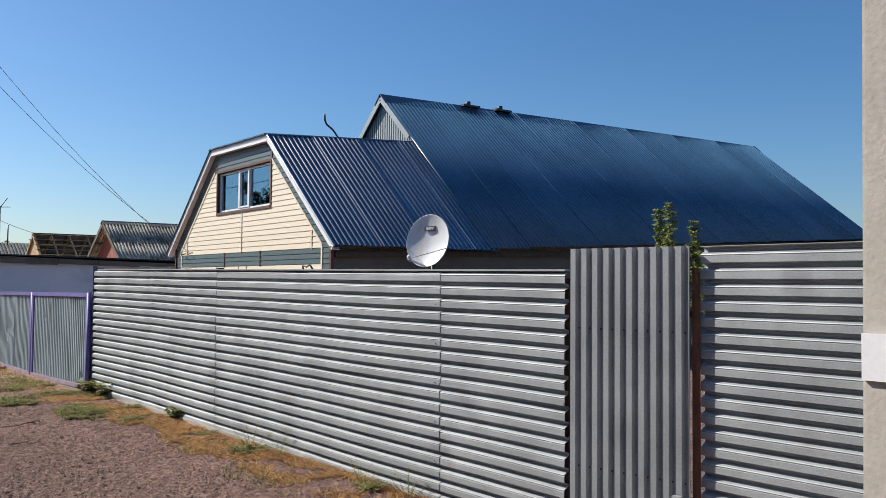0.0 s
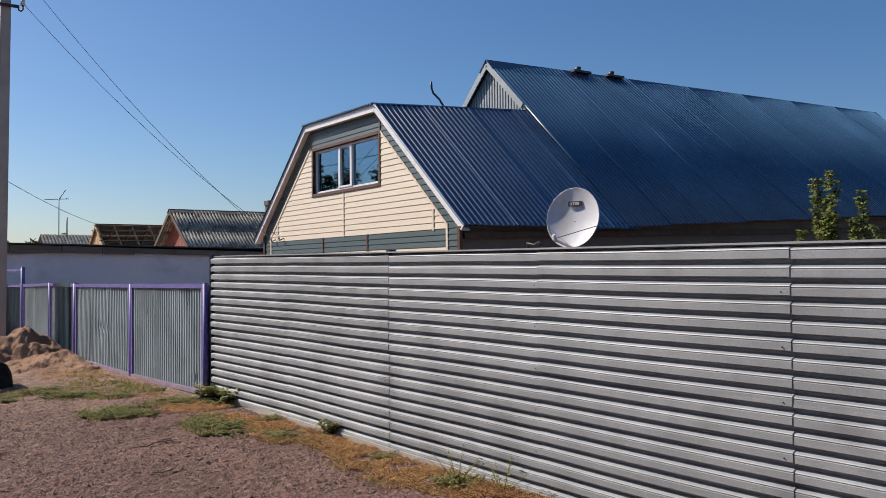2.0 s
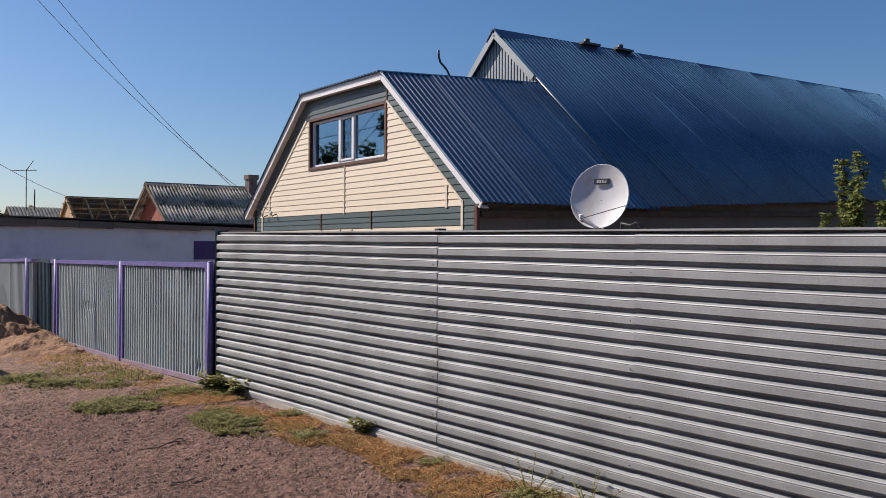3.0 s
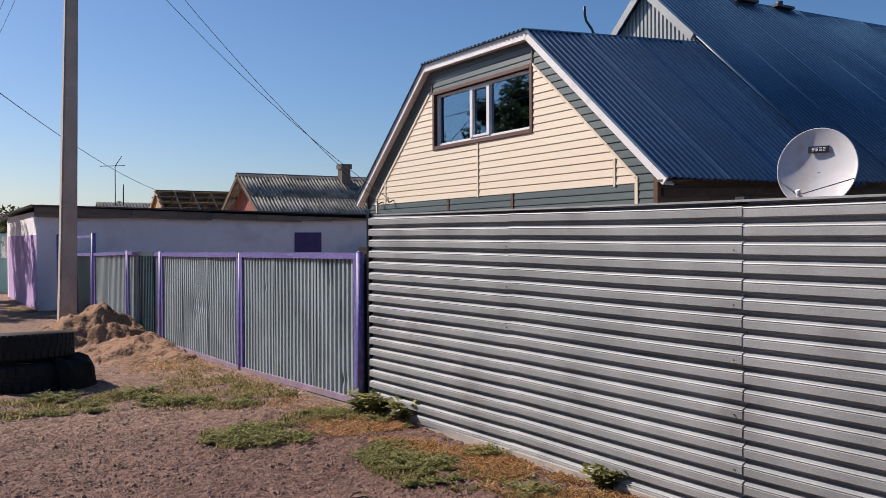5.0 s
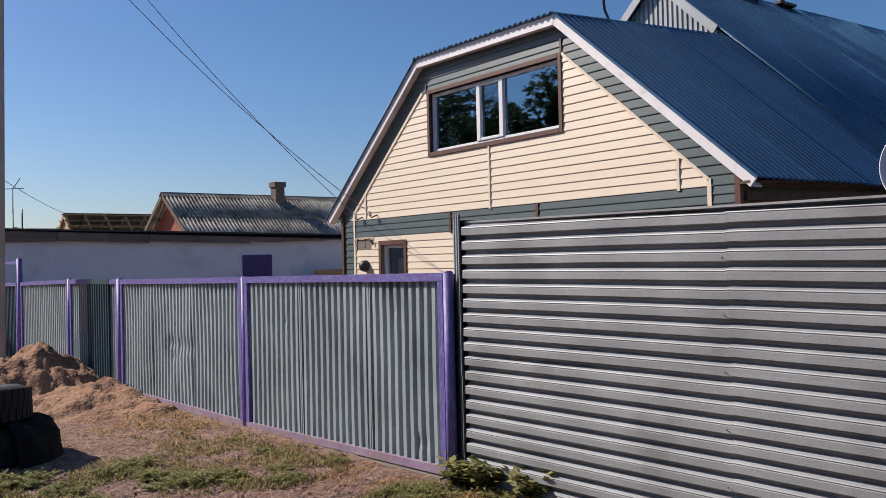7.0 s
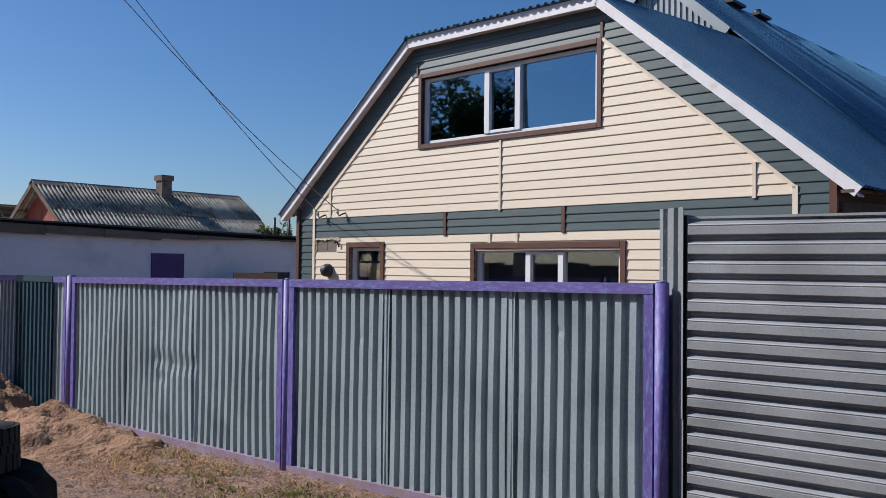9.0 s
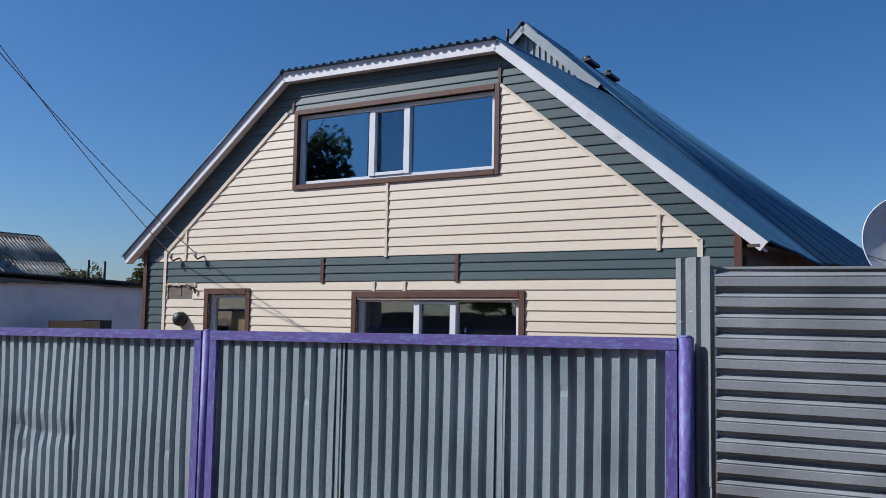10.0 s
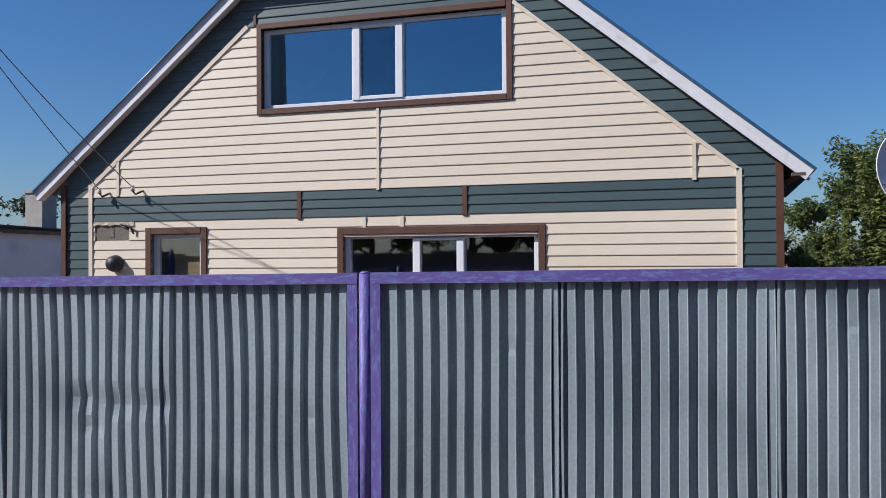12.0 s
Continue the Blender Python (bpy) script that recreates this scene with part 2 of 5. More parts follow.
M_GLASSLOW = glass_pane("lower_window_glass", 0.12)
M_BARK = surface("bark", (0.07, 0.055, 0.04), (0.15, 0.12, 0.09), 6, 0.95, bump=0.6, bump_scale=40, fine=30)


def leaf_material(name, dark, light):
    m = bpy.data.materials.new(name)
    m.use_nodes = True
    t = m.node_tree
    bsdf = t.nodes["Principled BSDF"]
    geo = t.nodes.new("ShaderNodeNewGeometry")
    ramp = t.nodes.new("ShaderNodeMix")
    ramp.data_type = "RGBA"
    ramp.inputs[6].default_value, ramp.inputs[7].default_value = (*dark, 1), (*light, 1)
    t.links.new(geo.outputs["Random Per Island"], ramp.inputs["Factor"])
    t.links.new(ramp.outputs[2], bsdf.inputs["Base Color"])
    bsdf.inputs["Roughness"].default_value = 0.6
    bsdf.inputs["Specular IOR Level"].default_value = 0.2
    out = t.nodes["Material Output"]
    thin = t.nodes.new("ShaderNodeBsdfTranslucent")
    t.links.new(ramp.outputs[2], thin.inputs["Color"])
    mixer = t.nodes.new("ShaderNodeMixShader")
    mixer.inputs["Fac"].default_value = 0.45
    t.links.new(bsdf.outputs[0], mixer.inputs[1])
    t.links.new(thin.outputs[0], mixer.inputs[2])
    t.links.new(mixer.outputs[0], out.inputs["Surface"])
    return m


M_LEAF = leaf_material("green_leaves", (0.09, 0.13, 0.03), (0.34, 0.37, 0.12))
M_FARLEAF = leaf_material("olive_leaves", (0.045, 0.06, 0.022), (0.11, 0.115, 0.045))
M_WEED = leaf_material("dusty_weed_leaves", (0.10, 0.11, 0.035), (0.47, 0.45, 0.19))
M_GARDENLEAF = leaf_material("garden_leaves", (0.06, 0.095, 0.028), (0.22, 0.25, 0.09))
M_GRASS = leaf_material("short_dry_green_grass", (0.08, 0.078, 0.03), (0.46, 0.41, 0.18))
M_STRAW = leaf_material("dry_straw", (0.19, 0.085, 0.035), (0.80, 0.53, 0.27))


# ---- shape helpers ----
def V(*a):
    return Vector(a)


def box(bm, x0, x1, y0, y1, z0, z1):
    v = [bm.verts.new((x, y, z)) for x in (x0, x1) for y in (y0, y1) for z in (z0, z1)]
    for f in ((0, 1, 3, 2), (4, 6, 7, 5), (0, 4, 5, 1), (2, 3, 7, 6), (0, 2, 6, 4), (1, 5, 7, 3)):
        bm.faces.new([v[i] for i in f])


def hexa(bm, low, high):
    """A solid between two four-cornered faces given in the same order."""
    v = [bm.verts.new(p) for p in (*low, *high)]
    for f in ((3, 2, 1, 0), (4, 5, 6, 7), (0, 1, 5, 4), (1, 2, 6, 5), (2, 3, 7, 6), (3, 0, 4, 7)):
        bm.faces.new([v[i] for i in f])


def beam(bm, p, q, w, h, up=(0, 0, 1)):
    """A bar from p to q; w across, h along up."""
    p, q = Vector(p), Vector(q)
    d = (q - p).normalized()
    side = d.cross(Vector(up)).normalized() * (w / 2)
    top = side.cross(d).normalized() * (h / 2)
    ring = [-side - top, side - top, side + top, -side + top]
    hexa(bm, [p + r for r in ring], [q + r for r in ring])


def tube(bm, p, q, r, n=10, r2=None):
    p, q = Vector(p), Vector(q)
    r2 = r if r2 is None else r2
    d = (q - p).normalized()
    a = d.orthogonal().normalized()
    b = d.cross(a)
    low, high = [], []
    for i in range(n):
        t = 2 * math.pi * i / n
        s = a * math.cos(t) + b * math.sin(t)
        low.append(bm.verts.new(p + s * r))
        high.append(bm.verts.new(q + s * r2))
    for i in range(n):
        f = bm.faces.new((low[i], low[(i + 1) % n], high[(i + 1) % n], high[i]))
        f.smooth = True
    bm.faces.new(low[::-1])
    bm.faces.new(high)


def path_tube(bm, points, r, n=6):
    """One unbroken tube along points."""
    pts = [Vector(p) for p in points]
    rings = []
    for i, p in enumerate(pts):
        d = (pts[min(i + 1, len(pts) - 1)] - pts[max(i - 1, 0)]).normalized()
        a = d.cross(V(0.31, 0.17, 0.94)).normalized()
        b = d.cross(a)
        rings.append([bm.verts.new(p + (a * math.cos(2 * math.pi * k / n) + b * math.sin(2 * math.pi * k / n)) * r) for k in range(n)])
    for u, w in zip(rings, rings[1:]):
        for k in range(n):
            f = bm.faces.new((u[k], u[(k + 1) % n], w[(k + 1) % n], w[k]))
            f.smooth = True
    bm.faces.new(rings[0][::-1])
    bm.faces.new(rings[-1])


def lathe(bm, profile, n=32, centre=(0, 0, 0)):
    """Turns (radius, z) pairs round the z axis."""
    c = Vector(centre)
    rings = [[bm.verts.new(c + V(r * math.cos(2 * math.pi * i / n), r * math.sin(2 * math.pi * i / n), z)) for i in range(n)] for r, z in profile]
    for a, b in zip(rings, rings[1:]):
        for i in range(n):
            f = bm.faces.new((a[i], a[(i + 1) % n], b[(i + 1) % n], b[i]))
            f.smooth = True


def profile_fence(width, pitch, depth, phase=0.0):
    """Points (s, d) of a sheet with wide crests: a steep underside, two fine beads near the top edge and a longer upper slope."""
    steps = ((0.0, 0.0), (0.09, depth), (0.49, depth), (0.51, depth - 0.0035), (0.54, depth - 0.0035), (0.58, depth), (0.63, depth * 0.95), (0.82, 0.0))
    pts = sorted(((k + phase + a) * pitch, d) for k in range(-2, int(width / pitch) + 2) for a, d in steps)
    cut = lambda s: float(np.interp(s, [p[0] for p in pts], [p[1] for p in pts]))
    return [(0.0, cut(0.0)), *[p for p in pts if 1e-4 < p[0] < width - 1e-4], (width, cut(width))]


def profile_c21(width, pitch, depth, crest=0.46, slope=0.13, phase=0.0, groove=0.0):
    """Points (s, d) of a trapezoid-ribbed sheet across its width."""
    pts = []
    k = -1
    while k * pitch < width + pitch:
        s = (k + phase) * pitch
        steps = ((0, 0), (slope, depth), (slope + crest, depth), (2 * slope + crest, 0))
        if groove:
            g = slope + crest * 0.62
            steps = (*steps[:2], (g, depth), (g + 0.03, depth - groove), (g + 0.09, depth - groove), (g + 0.12, depth), *steps[2:])
        for a, d in steps:
            pts.append((s + a * pitch, d))
        k += 1

    def cut(s):
        for (s0, d0), (s1, d1) in zip(pts, pts[1:]):
            if s0 <= s <= s1 and s1 > s0:
                return d0 + (d1 - d0) * (s - s0) / (s1 - s0)
        return 0
    return [(0.0, cut(0.0)), *[p for p in pts if 1e-4 < p[0] < width - 1e-4], (width, cut(width))]


def profile_lip(width, pitch, depth, phase=0.0):
    """Points (s, d) of a gate sheet whose crests carry a raised lip along one edge."""
    steps = ((0.0, 0.0), (0.40, 0.0), (0.455, depth), (0.49, depth), (0.51, depth * 0.93), (0.92, depth * 0.93))
    pts = sorted(((k + phase + a) * pitch, d) for k in range(-2, int(width / pitch) + 2) for a, d in steps)
    cut = lambda s: float(np.interp(s, [p[0] for p in pts], [p[1] for p in pts]))
    return [(0.0, cut(0.0)), *[p for p in pts if 1e-4 < p[0] < width - 1e-4], (width, cut(width))]


def profile_wave(width, pitch, depth):
    n = max(8, int(width / pitch * 8))
    return [(width * i / n, depth / 2 * (1 - math.cos(2 * math.pi * width * i / n / pitch))) for i in range(n + 1)]


def ribbed(bm, origin, across, along, out, profile, length, thick=0.0025, steps=1, bend=None, smooth=False):
    """A ribbed sheet of real thickness: profile runs along `across`, ribs stand towards `out`."""
    o, a, b, c = Vector(origin), Vector(across), Vector(along), Vector(out)
    front, back = [], []
    for j in range(steps + 1):
        l = length * j / steps
        rowf, rowb = [], []
        for s, d in profile:
            ds, dd = bend(s, l) if bend else (0.0, 0.0)
            p = o + a * (s + ds) + b * l + c * (d + dd)
            rowf.append(bm.verts.new(p))
            rowb.append(bm.verts.new(p - c * thick))
        front.append(rowf)
        back.append(rowb)
    n = len(profile)
    for j in range(steps):
        for i in range(n - 1):
            f = bm.faces.new((front[j][i], front[j][i + 1], front[j + 1][i + 1], front[j + 1][i]))
            g = bm.faces.new((back[j][i], back[j + 1][i], back[j + 1][i + 1], back[j][i + 1]))
            f.smooth = g.smooth = smooth
        for e in (0, n - 1):
            bm.faces.new((front[j][e], front[j + 1][e], back[j + 1][e], back[j][e]))
    for j in (0, steps):
        for i in range(n - 1):
            bm.faces.new((front[j][i], front[j][i + 1], back[j][i + 1], back[j][i]))


def link_mesh(name, bm, material):
    me = bpy.data.meshes.new(name)
    bmesh.ops.recalc_face_normals(bm, faces=bm.faces)
    bm.to_mesh(me)
    bm.free()
    me.materials.append(material)
    return new(name, me)


def part(name, bm, material, parent, label=""):
    """One mesh under a thing or under a part."""
    ob = link_mesh(name, bm, material)
    ob.parent = parent
    if label:
        ob["label"] = label
    return ob


def again(name, ob, parent, m):
    """One more piece on the same mesh data."""
    o = new(name, ob.data)
    o.parent, o.matrix_basis = parent, m
    return o


def thing(name, label, category, at=None, group="", kind=""):
    ob = new(name)
    if at:
        ob.matrix_basis = at
    return tagged(ob, label, category, group, kind)


def solid(name, bm, material, label, category, group="", kind=""):
    return tagged(link_mesh(name, bm, material), label, category, group, kind)


def shape(*calls):
    bm = bmesh.new()
    for f, *a in calls:
        f(bm, *a)
    return bm


def slabs(bm, breaks, low, high, holes, v0, v1):
    """A wall in the plane of (u, z) from v0 to v1 with oblong holes (u0, u1, z0, z1); its top follows high(u)."""
    us = sorted({*breaks, *[h[0] for h in holes], *[h[1] for h in holes]})
    for a, b in zip(us, us[1:]):
        mid = (a + b) / 2
        cuts = sorted((h[2], h[3]) for h in holes if h[0] <= mid <= h[1])
        z = low
        spans = []
        for c, d in cuts:
            if c > z:
                spans.append((z, z, c, c))
            z = d
        spans.append((z, z, high(a), high(b)))
        for za, zb, ta, tb in spans:
            hexa(bm, [V(v0, a, za), V(v1, a, za), V(v1, b, zb), V(v0, b, zb)], [V(v0, a, ta), V(v1, a, ta), V(v1, b, tb), V(v0, b, tb)])


# ---- ground ----
GROUND = -0.08


def ground_z(x, y):
    swell = noise.noise(V(x * 0.35, y * 0.35, 0)) * 0.03 + noise.noise(V(x * 1.3, y * 1.3, 5)) * 0.012 + noise.noise(V(x * 4.1, y * 4.1, 2)) * 0.008 + noise.noise(V(x * 9.0, y * 9.0, 7)) * 0.008 + noise.noise(V(x * 17.0, y * 17.0, 3)) * 0.017 + noise.noise(V(x * 31.0, y * 31.0, 1)) * 0.014
    near = math.exp(-((x - 3) / 9) ** 2 - ((y - 11) / 16) ** 2)
    verge = 0.03 / (1 + math.exp(-max(-9, min(9, (x - 2.9) * 4)))) * near
    return GROUND + swell * near + verge + 0.03 * math.exp(-((y - 14) / 3) ** 2) * near


def make_ground():
    xs = [-3000, -600, -150, -50, -20, -9, -6, -4, -3] + list(np.arange(-2.4, -0.9, 0.06)) + list(np.arange(-0.9, 4.0, 0.024)) + list(np.arange(4.8, 12.1, 0.6)) + [14, 20, 40, 120, 500, 3000]
    ys = [-3000, -600, -150, -50, -20, -9, -4, 0, 2, 3] + list(np.arange(4, 5.5, 0.09)) + list(np.arange(5.5, 13.0, 0.028)) + list(np.arange(13.0, 17.9, 0.035)) + list(np.arange(18, 33.1, 0.3)) + [36, 45, 70, 150, 600, 3000]
    bm = bmesh.new()
    grid = [[bm.verts.new((x, y, ground_z(x, y))) for y in ys] for x in xs]
    for i in range(len(xs) - 1):
        for j in range(len(ys) - 1):
            f = bm.faces.new((grid[i][j], grid[i + 1][j], grid[i + 1][j + 1], grid[i][j + 1]))
            f.smooth = True
    return solid("ground", bm, M_DIRT, "brown packed dirt road and verge with gravel", "ground", kind="structure")


make_ground()

# ---- the big house ----
HOUSE = pose(8.192, 14.463, 0, 0, 0, -1.26)
EAVE_R, TOP_R, TOP_L, EAVE_L = (-0.60, 2.32), (2.29, 4.70), (5.455, 4.727), (8.39, 2.365)
BASE = GROUND - 0.1
V_BIG, V_END = 3.66, 18.9
house = thing("house", "cream and green sided house with a dark blue metal roof", "house", HOUSE)


def roof_z(u):
    pts = (EAVE_R, TOP_R, TOP_L, EAVE_L)
    for (a, za), (b, zb) in zip(pts, pts[1:]):
        if a <= u <= b:
            return za + (zb - za) * (u - a) / (b - a)
    return 2.3


WIN_UP = (2.36, 5.27, 3.24, 4.17)
WIN_LOW = (2.03, 4.25, 0.85, 1.77)
WIN_SMALL = (6.09, 6.78, 1.0, 1.81)
VENT = (7.10, 7.60, 1.79, 1.94)


def house_walls():
    bm = bmesh.new()
    slabs(bm, [-0.30, TOP_R[0], TOP_L[0], 8.02], BASE, lambda u: roof_z(u) - 0.07, [WIN_UP, WIN_LOW, WIN_SMALL], 0.0, 0.28)
    bmesh.ops.remove_doubles(bm, verts=bm.verts, dist=0.0005)
    part("front_wall", bm, M_PLASTER, house)
    ring = lambda z0, z1: [V(0.28, -0.30, z0), V(V_END - 0.2, -0.30, z1), V(V_END - 0.2, 0.0, z1), V(0.28, 0.0, z0)]
    part("side_wall", shape((hexa, ring(BASE, BASE), ring(2.30, 3.02))), M_PLASTER, house, "grey-brown plastered side wall")
    part("side_wall", shape((box, 0.28, V_END - 0.2, 7.74, 8.02, BASE, 2.25)), M_PLASTER, house, "grey-brown plastered side wall")
    part("back_wall", shape((box, V_END - 0.2, V_END, -0.30, 8.02, BASE, 2.6)), M_PLASTER, house)
    # Unseen floor and inner walls, coloured dark so the panes look into gloom.
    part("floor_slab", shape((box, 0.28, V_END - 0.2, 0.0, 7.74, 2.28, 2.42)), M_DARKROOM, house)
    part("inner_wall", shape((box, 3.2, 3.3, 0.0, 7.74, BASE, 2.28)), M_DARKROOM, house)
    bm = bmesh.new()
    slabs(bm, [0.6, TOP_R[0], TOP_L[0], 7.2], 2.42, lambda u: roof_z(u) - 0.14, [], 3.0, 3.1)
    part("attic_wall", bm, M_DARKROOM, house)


house_walls()


def lerp(a, b, t):
    return a + (b - a) * t


def rake_r(z, inset=0.13):
    return EAVE_R[0] + (z - EAVE_R[1]) / (TOP_R[1] - EAVE_R[1]) * (TOP_R[0] - EAVE_R[0]) + inset


def rake_l(z, inset=0.13):
    return EAVE_L[0] - (z - EAVE_L[1]) / (TOP_L[1] - EAVE_L[1]) * (EAVE_L[0] - TOP_L[0]) - inset


def cream_r(z):
    return lerp(0.05, 2.29, (z - 2.33) / (4.205 - 2.33))


def cream_l(z):
    return lerp(7.62, 5.45, (z - 2.42) / (4.207 - 2.42))


def siding_plank(a0, a1, b0, b1, z0, z1, material, lip=0.0145):
    """A lapped plank: lower edge from a0 to a1 at z0, upper edge from b0 to b1 at z1."""
    bm = bmesh.new()
    zm = z0 + 0.012
    k = (zm - z0) / (z1 - z0)
    rows = [(z0, -0.003, a0, a1), (z0, -lip + 0.003, a0, a1), (z0 + 0.004, -lip, a0, a1), (zm, -lip, lerp(a0, b0, k), lerp(a1, b1, k)), (z1, -0.004, b0, b1)]
    pts = [(bm.verts.new((v, l, z)), bm.verts.new((v, r, z))) for z, v, l, r in rows]
    for p, q in zip(pts, pts[1:]):
        bm.faces.new((p[0], p[1], q[1], q[0]))
    bm.faces.new([p[0] for p in pts])
    bm.faces.new([p[1] for p in reversed(pts)])
    return part("siding_plank", bm, material, house)


def siding_rows():
    rows = []
    z = 1.97
    while z > 0.2:
        rows.append((z - 0.114, z))
        z -= 0.114
    rows += [(1.97 + i * 0.1017, 1.97 + (i + 1) * 0.1017) for i in range(3)]
    rows += [(2.275 + i * 0.1135, 2.275 + (i + 1) * 0.1135) for i in range(17)]
    rows += [(4.2045 + i * 0.1, 4.2045 + (i + 1) * 0.1) for i in range(4)]
    for z0, z1 in rows:
        zm = (z0 + z1) / 2
        lo = (-0.30, -0.30) if z1 < 2.55 else (max(-0.30, rake_r(z0)), max(-0.30, rake_r(z1)))
        hi = (8.02, 8.02) if z1 < 2.55 else (min(8.02, rake_l(z0)), min(8.02, rake_l(z1)))
        spans = []
        if zm < 2.33:
            mid = M_GREEN if 1.97 < zm < 2.275 else M_CREAM
            spans = [(lo, (0.02, 0.02), M_GREEN), ((0.05, 0.05), (7.64, 7.64), mid), ((7.68, 7.68), hi, M_GREEN)]
        elif zm < 4.2:
            cl, cr = (cream_r(z0), cream_r(z1)), (cream_l(z0), cream_l(z1))
            spans = [(lo, cl, M_GREEN), (cl, cr, M_CREAM), (cr, hi, M_GREEN)]
        else:
            spans = [(lo, hi, M_GREEN)]
        for (a0, b0), (a1, b1), m in spans:
            cuts = [h for h in (WIN_UP, WIN_LOW, WIN_SMALL, VENT) if h[2] - 0.02 < zm < h[3] + 0.02 and a0 < h[0] and a1 > h[1]]
            edge = (a0, b0)
            for h in sorted(cuts):
                siding_plank(edge[0], h[0], edge[1], h[0], z0, z1, m)
                edge = (h[1], h[1])
            if a1 - edge[0] > 0.02:
                siding_plank(edge[0], a1, edge[1], b1, z0, z1, m)


def trim(name, p, q, w, material, depth=0.014, v=-0.016):
    """A flat batten on the front between (u, z) points p and q."""
    part(name, shape((beam, (v, p[0], p[1]), (v, q[0], q[1]), w, depth, (-1, 0, 0))), material, house)


trim("joint_batten", (0.035, 0.2), (0.035, 2.36), 0.055, M_CREAM)
trim("joint_batten", (7.66, 0.2), (7.66, 2.44), 0.055, M_CREAM)
trim("joint_batten", (0.035, 2.345), (2.29, 4.215), 0.04, M_CREAM)
trim("joint_batten", (7.64, 2.42), (5.46, 4.217), 0.05, M_CREAM)
trim("joint_batten", (3.83, 2.262), (3.83, 3.17), 0.035, M_CREAM)
trim("joint_batten", (0.455, 2.255), (0.455, 2.63), 0.04, M_CREAM)
trim("joint_batten", (7.26, 2.29), (7.26, 2.72), 0.04, M_CREAM)
trim("joint_batten", (4.0, 1.845), (4.0, 1.965), 0.045, M_CREAM)
trim("joint_batten", (3.55, 1.845), (3.55, 1.965), 0.045, M_CREAM)
trim("joint_cover", (4.80, 1.955), (4.80, 2.28), 0.05, M_BROWN)
trim("joint_cover", (2.83, 1.955), (2.83, 2.28), 0.05, M_BROWN)
trim("corner_board", (-0.335, BASE + 0.1), (-0.335, 2.42), 0.07, M_BROWN, 0.06, -0.01)
trim("corner_board", (8.055, BASE + 0.1), (8.055, 2.45), 0.07, M_BROWN, 0.06, -0.01)
trim("joint_cover", (2.30, 4.225), (2.30, 4.44), 0.035, M_BROWN)
trim("joint_cover", (5.36, 4.225), (5.36, 4.36), 0.035, M_BROWN)


def house_window(name, hole, border, bars, sash_w, glass, label, sash=None):
    """Brown surround, white sashes and panes in an opening of the front wall."""
    u0, u1, z0, z1 = hole
    w = new(name)
    w["label"] = label
    w.parent = house
    boards = [(-0.027, a, b, z0 - border, z1 + border) for a, b in ((u0 - border, u0), (u1, u1 + border))]
    boards += [(-0.030, u0, u1, a, b) for a, b in ((z0 - border, z0), (z1, z1 + border))]
    for front, a, b, c, d in boards:
        bm = shape((box, front, 0.10, a, b, c, d))
        bmesh.ops.bevel(bm, geom=bm.edges[:], offset=0.004, segments=1, affect="EDGES")
        part("surround_board", bm, M_BROWN, w, "brown metal window surround")
    edges = [u0 + 0.02, *bars, u1 - 0.02]
    bm = bmesh.new()
    for a, b in ((z0, z0 + 0.05), (z1 - 0.05, z1)):
        box(bm, 0.045, 0.115, u0, u1, a, b)
    for c in edges:
        box(bm, 0.042, 0.118, c - sash_w / 2, c + sash_w / 2, z0, z1)
    bmesh.ops.bevel(bm, geom=bm.edges[:], offset=0.004, segments=1, affect="EDGES")
    part("window_frame", bm, M_PVC, w, "white plastic window frame")
    if sash:
        a, b, k = sash
        c, d = z0 + 0.042, z1 - 0.042
        bm = shape((box, 0.028, 0.10, a, a + k, c, d), (box, 0.028, 0.10, b - k, b, c, d), (box, 0.030, 0.10, a + k + 0.001, b - k - 0.001, c, c + 0.045), (box, 0.030, 0.10, a + k + 0.001, b - k - 0.001, d - 0.035, d))
        bmesh.ops.bevel(bm, geom=bm.edges[:], offset=0.006, segments=1, affect="EDGES")
        part("sash", bm, M_PVC, w, "white opening sash")
    for a, b in zip(edges, edges[1:]):
        pane = part("pane", shape((box, 0.078, 0.084, a, b, z0 + 0.03, z1 - 0.03)), glass, w)
        pane.visible_shadow = False
    return w


def torn_siding():
    """Jagged lower lip of the broken plank over the open strip of wall, and the stud left in it."""
    rnd = random.Random(15)
    bm = bmesh.new()
    us = [7.03 + 0.6 * k / 14 for k in range(15)]
    top = [bm.verts.new((-0.013, u, 1.972)) for u in us]
    low = [bm.verts.new((-0.016 - 0.01 * rnd.random(), u, 1.945 - 0.03 * rnd.random() - (0.025 if u < 7.2 else 0))) for u in us]
    for k in range(14):
        bm.faces.new((top[k], top[k + 1], low[k + 1], low[k]))
    bmesh.ops.solidify(bm, geom=bm.faces[:], thickness=0.004)
    part("torn_plank", bm, M_CREAM, house, "torn strip of cream siding")
    part("stud", shape((box, -0.006, 0.0, 7.33, 7.38, 1.79, 1.945)), M_OLDWOOD, house)
    bm = bmesh.new()
    path_tube(bm, [V(-0.02, 7.22, 1.94), V(-0.04, 7.12, 1.93), V(-0.045, 7.05, 1.90), V(-0.03, 7.02, 1.82)], 0.012, 6)
    part("loose_wire", bm, M_DARKSTEEL, house)


torn_siding()
house_window("window_1", WIN_UP, 0.065, (4.12, 3.58), 0.085, M_GLASS, "wide three-part attic window with brown surround", (3.545, 4.15, 0.09))
house_window("window_2", WIN_LOW, 0.075, (3.41, 2.885), 0.075, M_GLASSLOW, "three-part ground floor window with brown surround", (2.855, 3.44, 0.085))
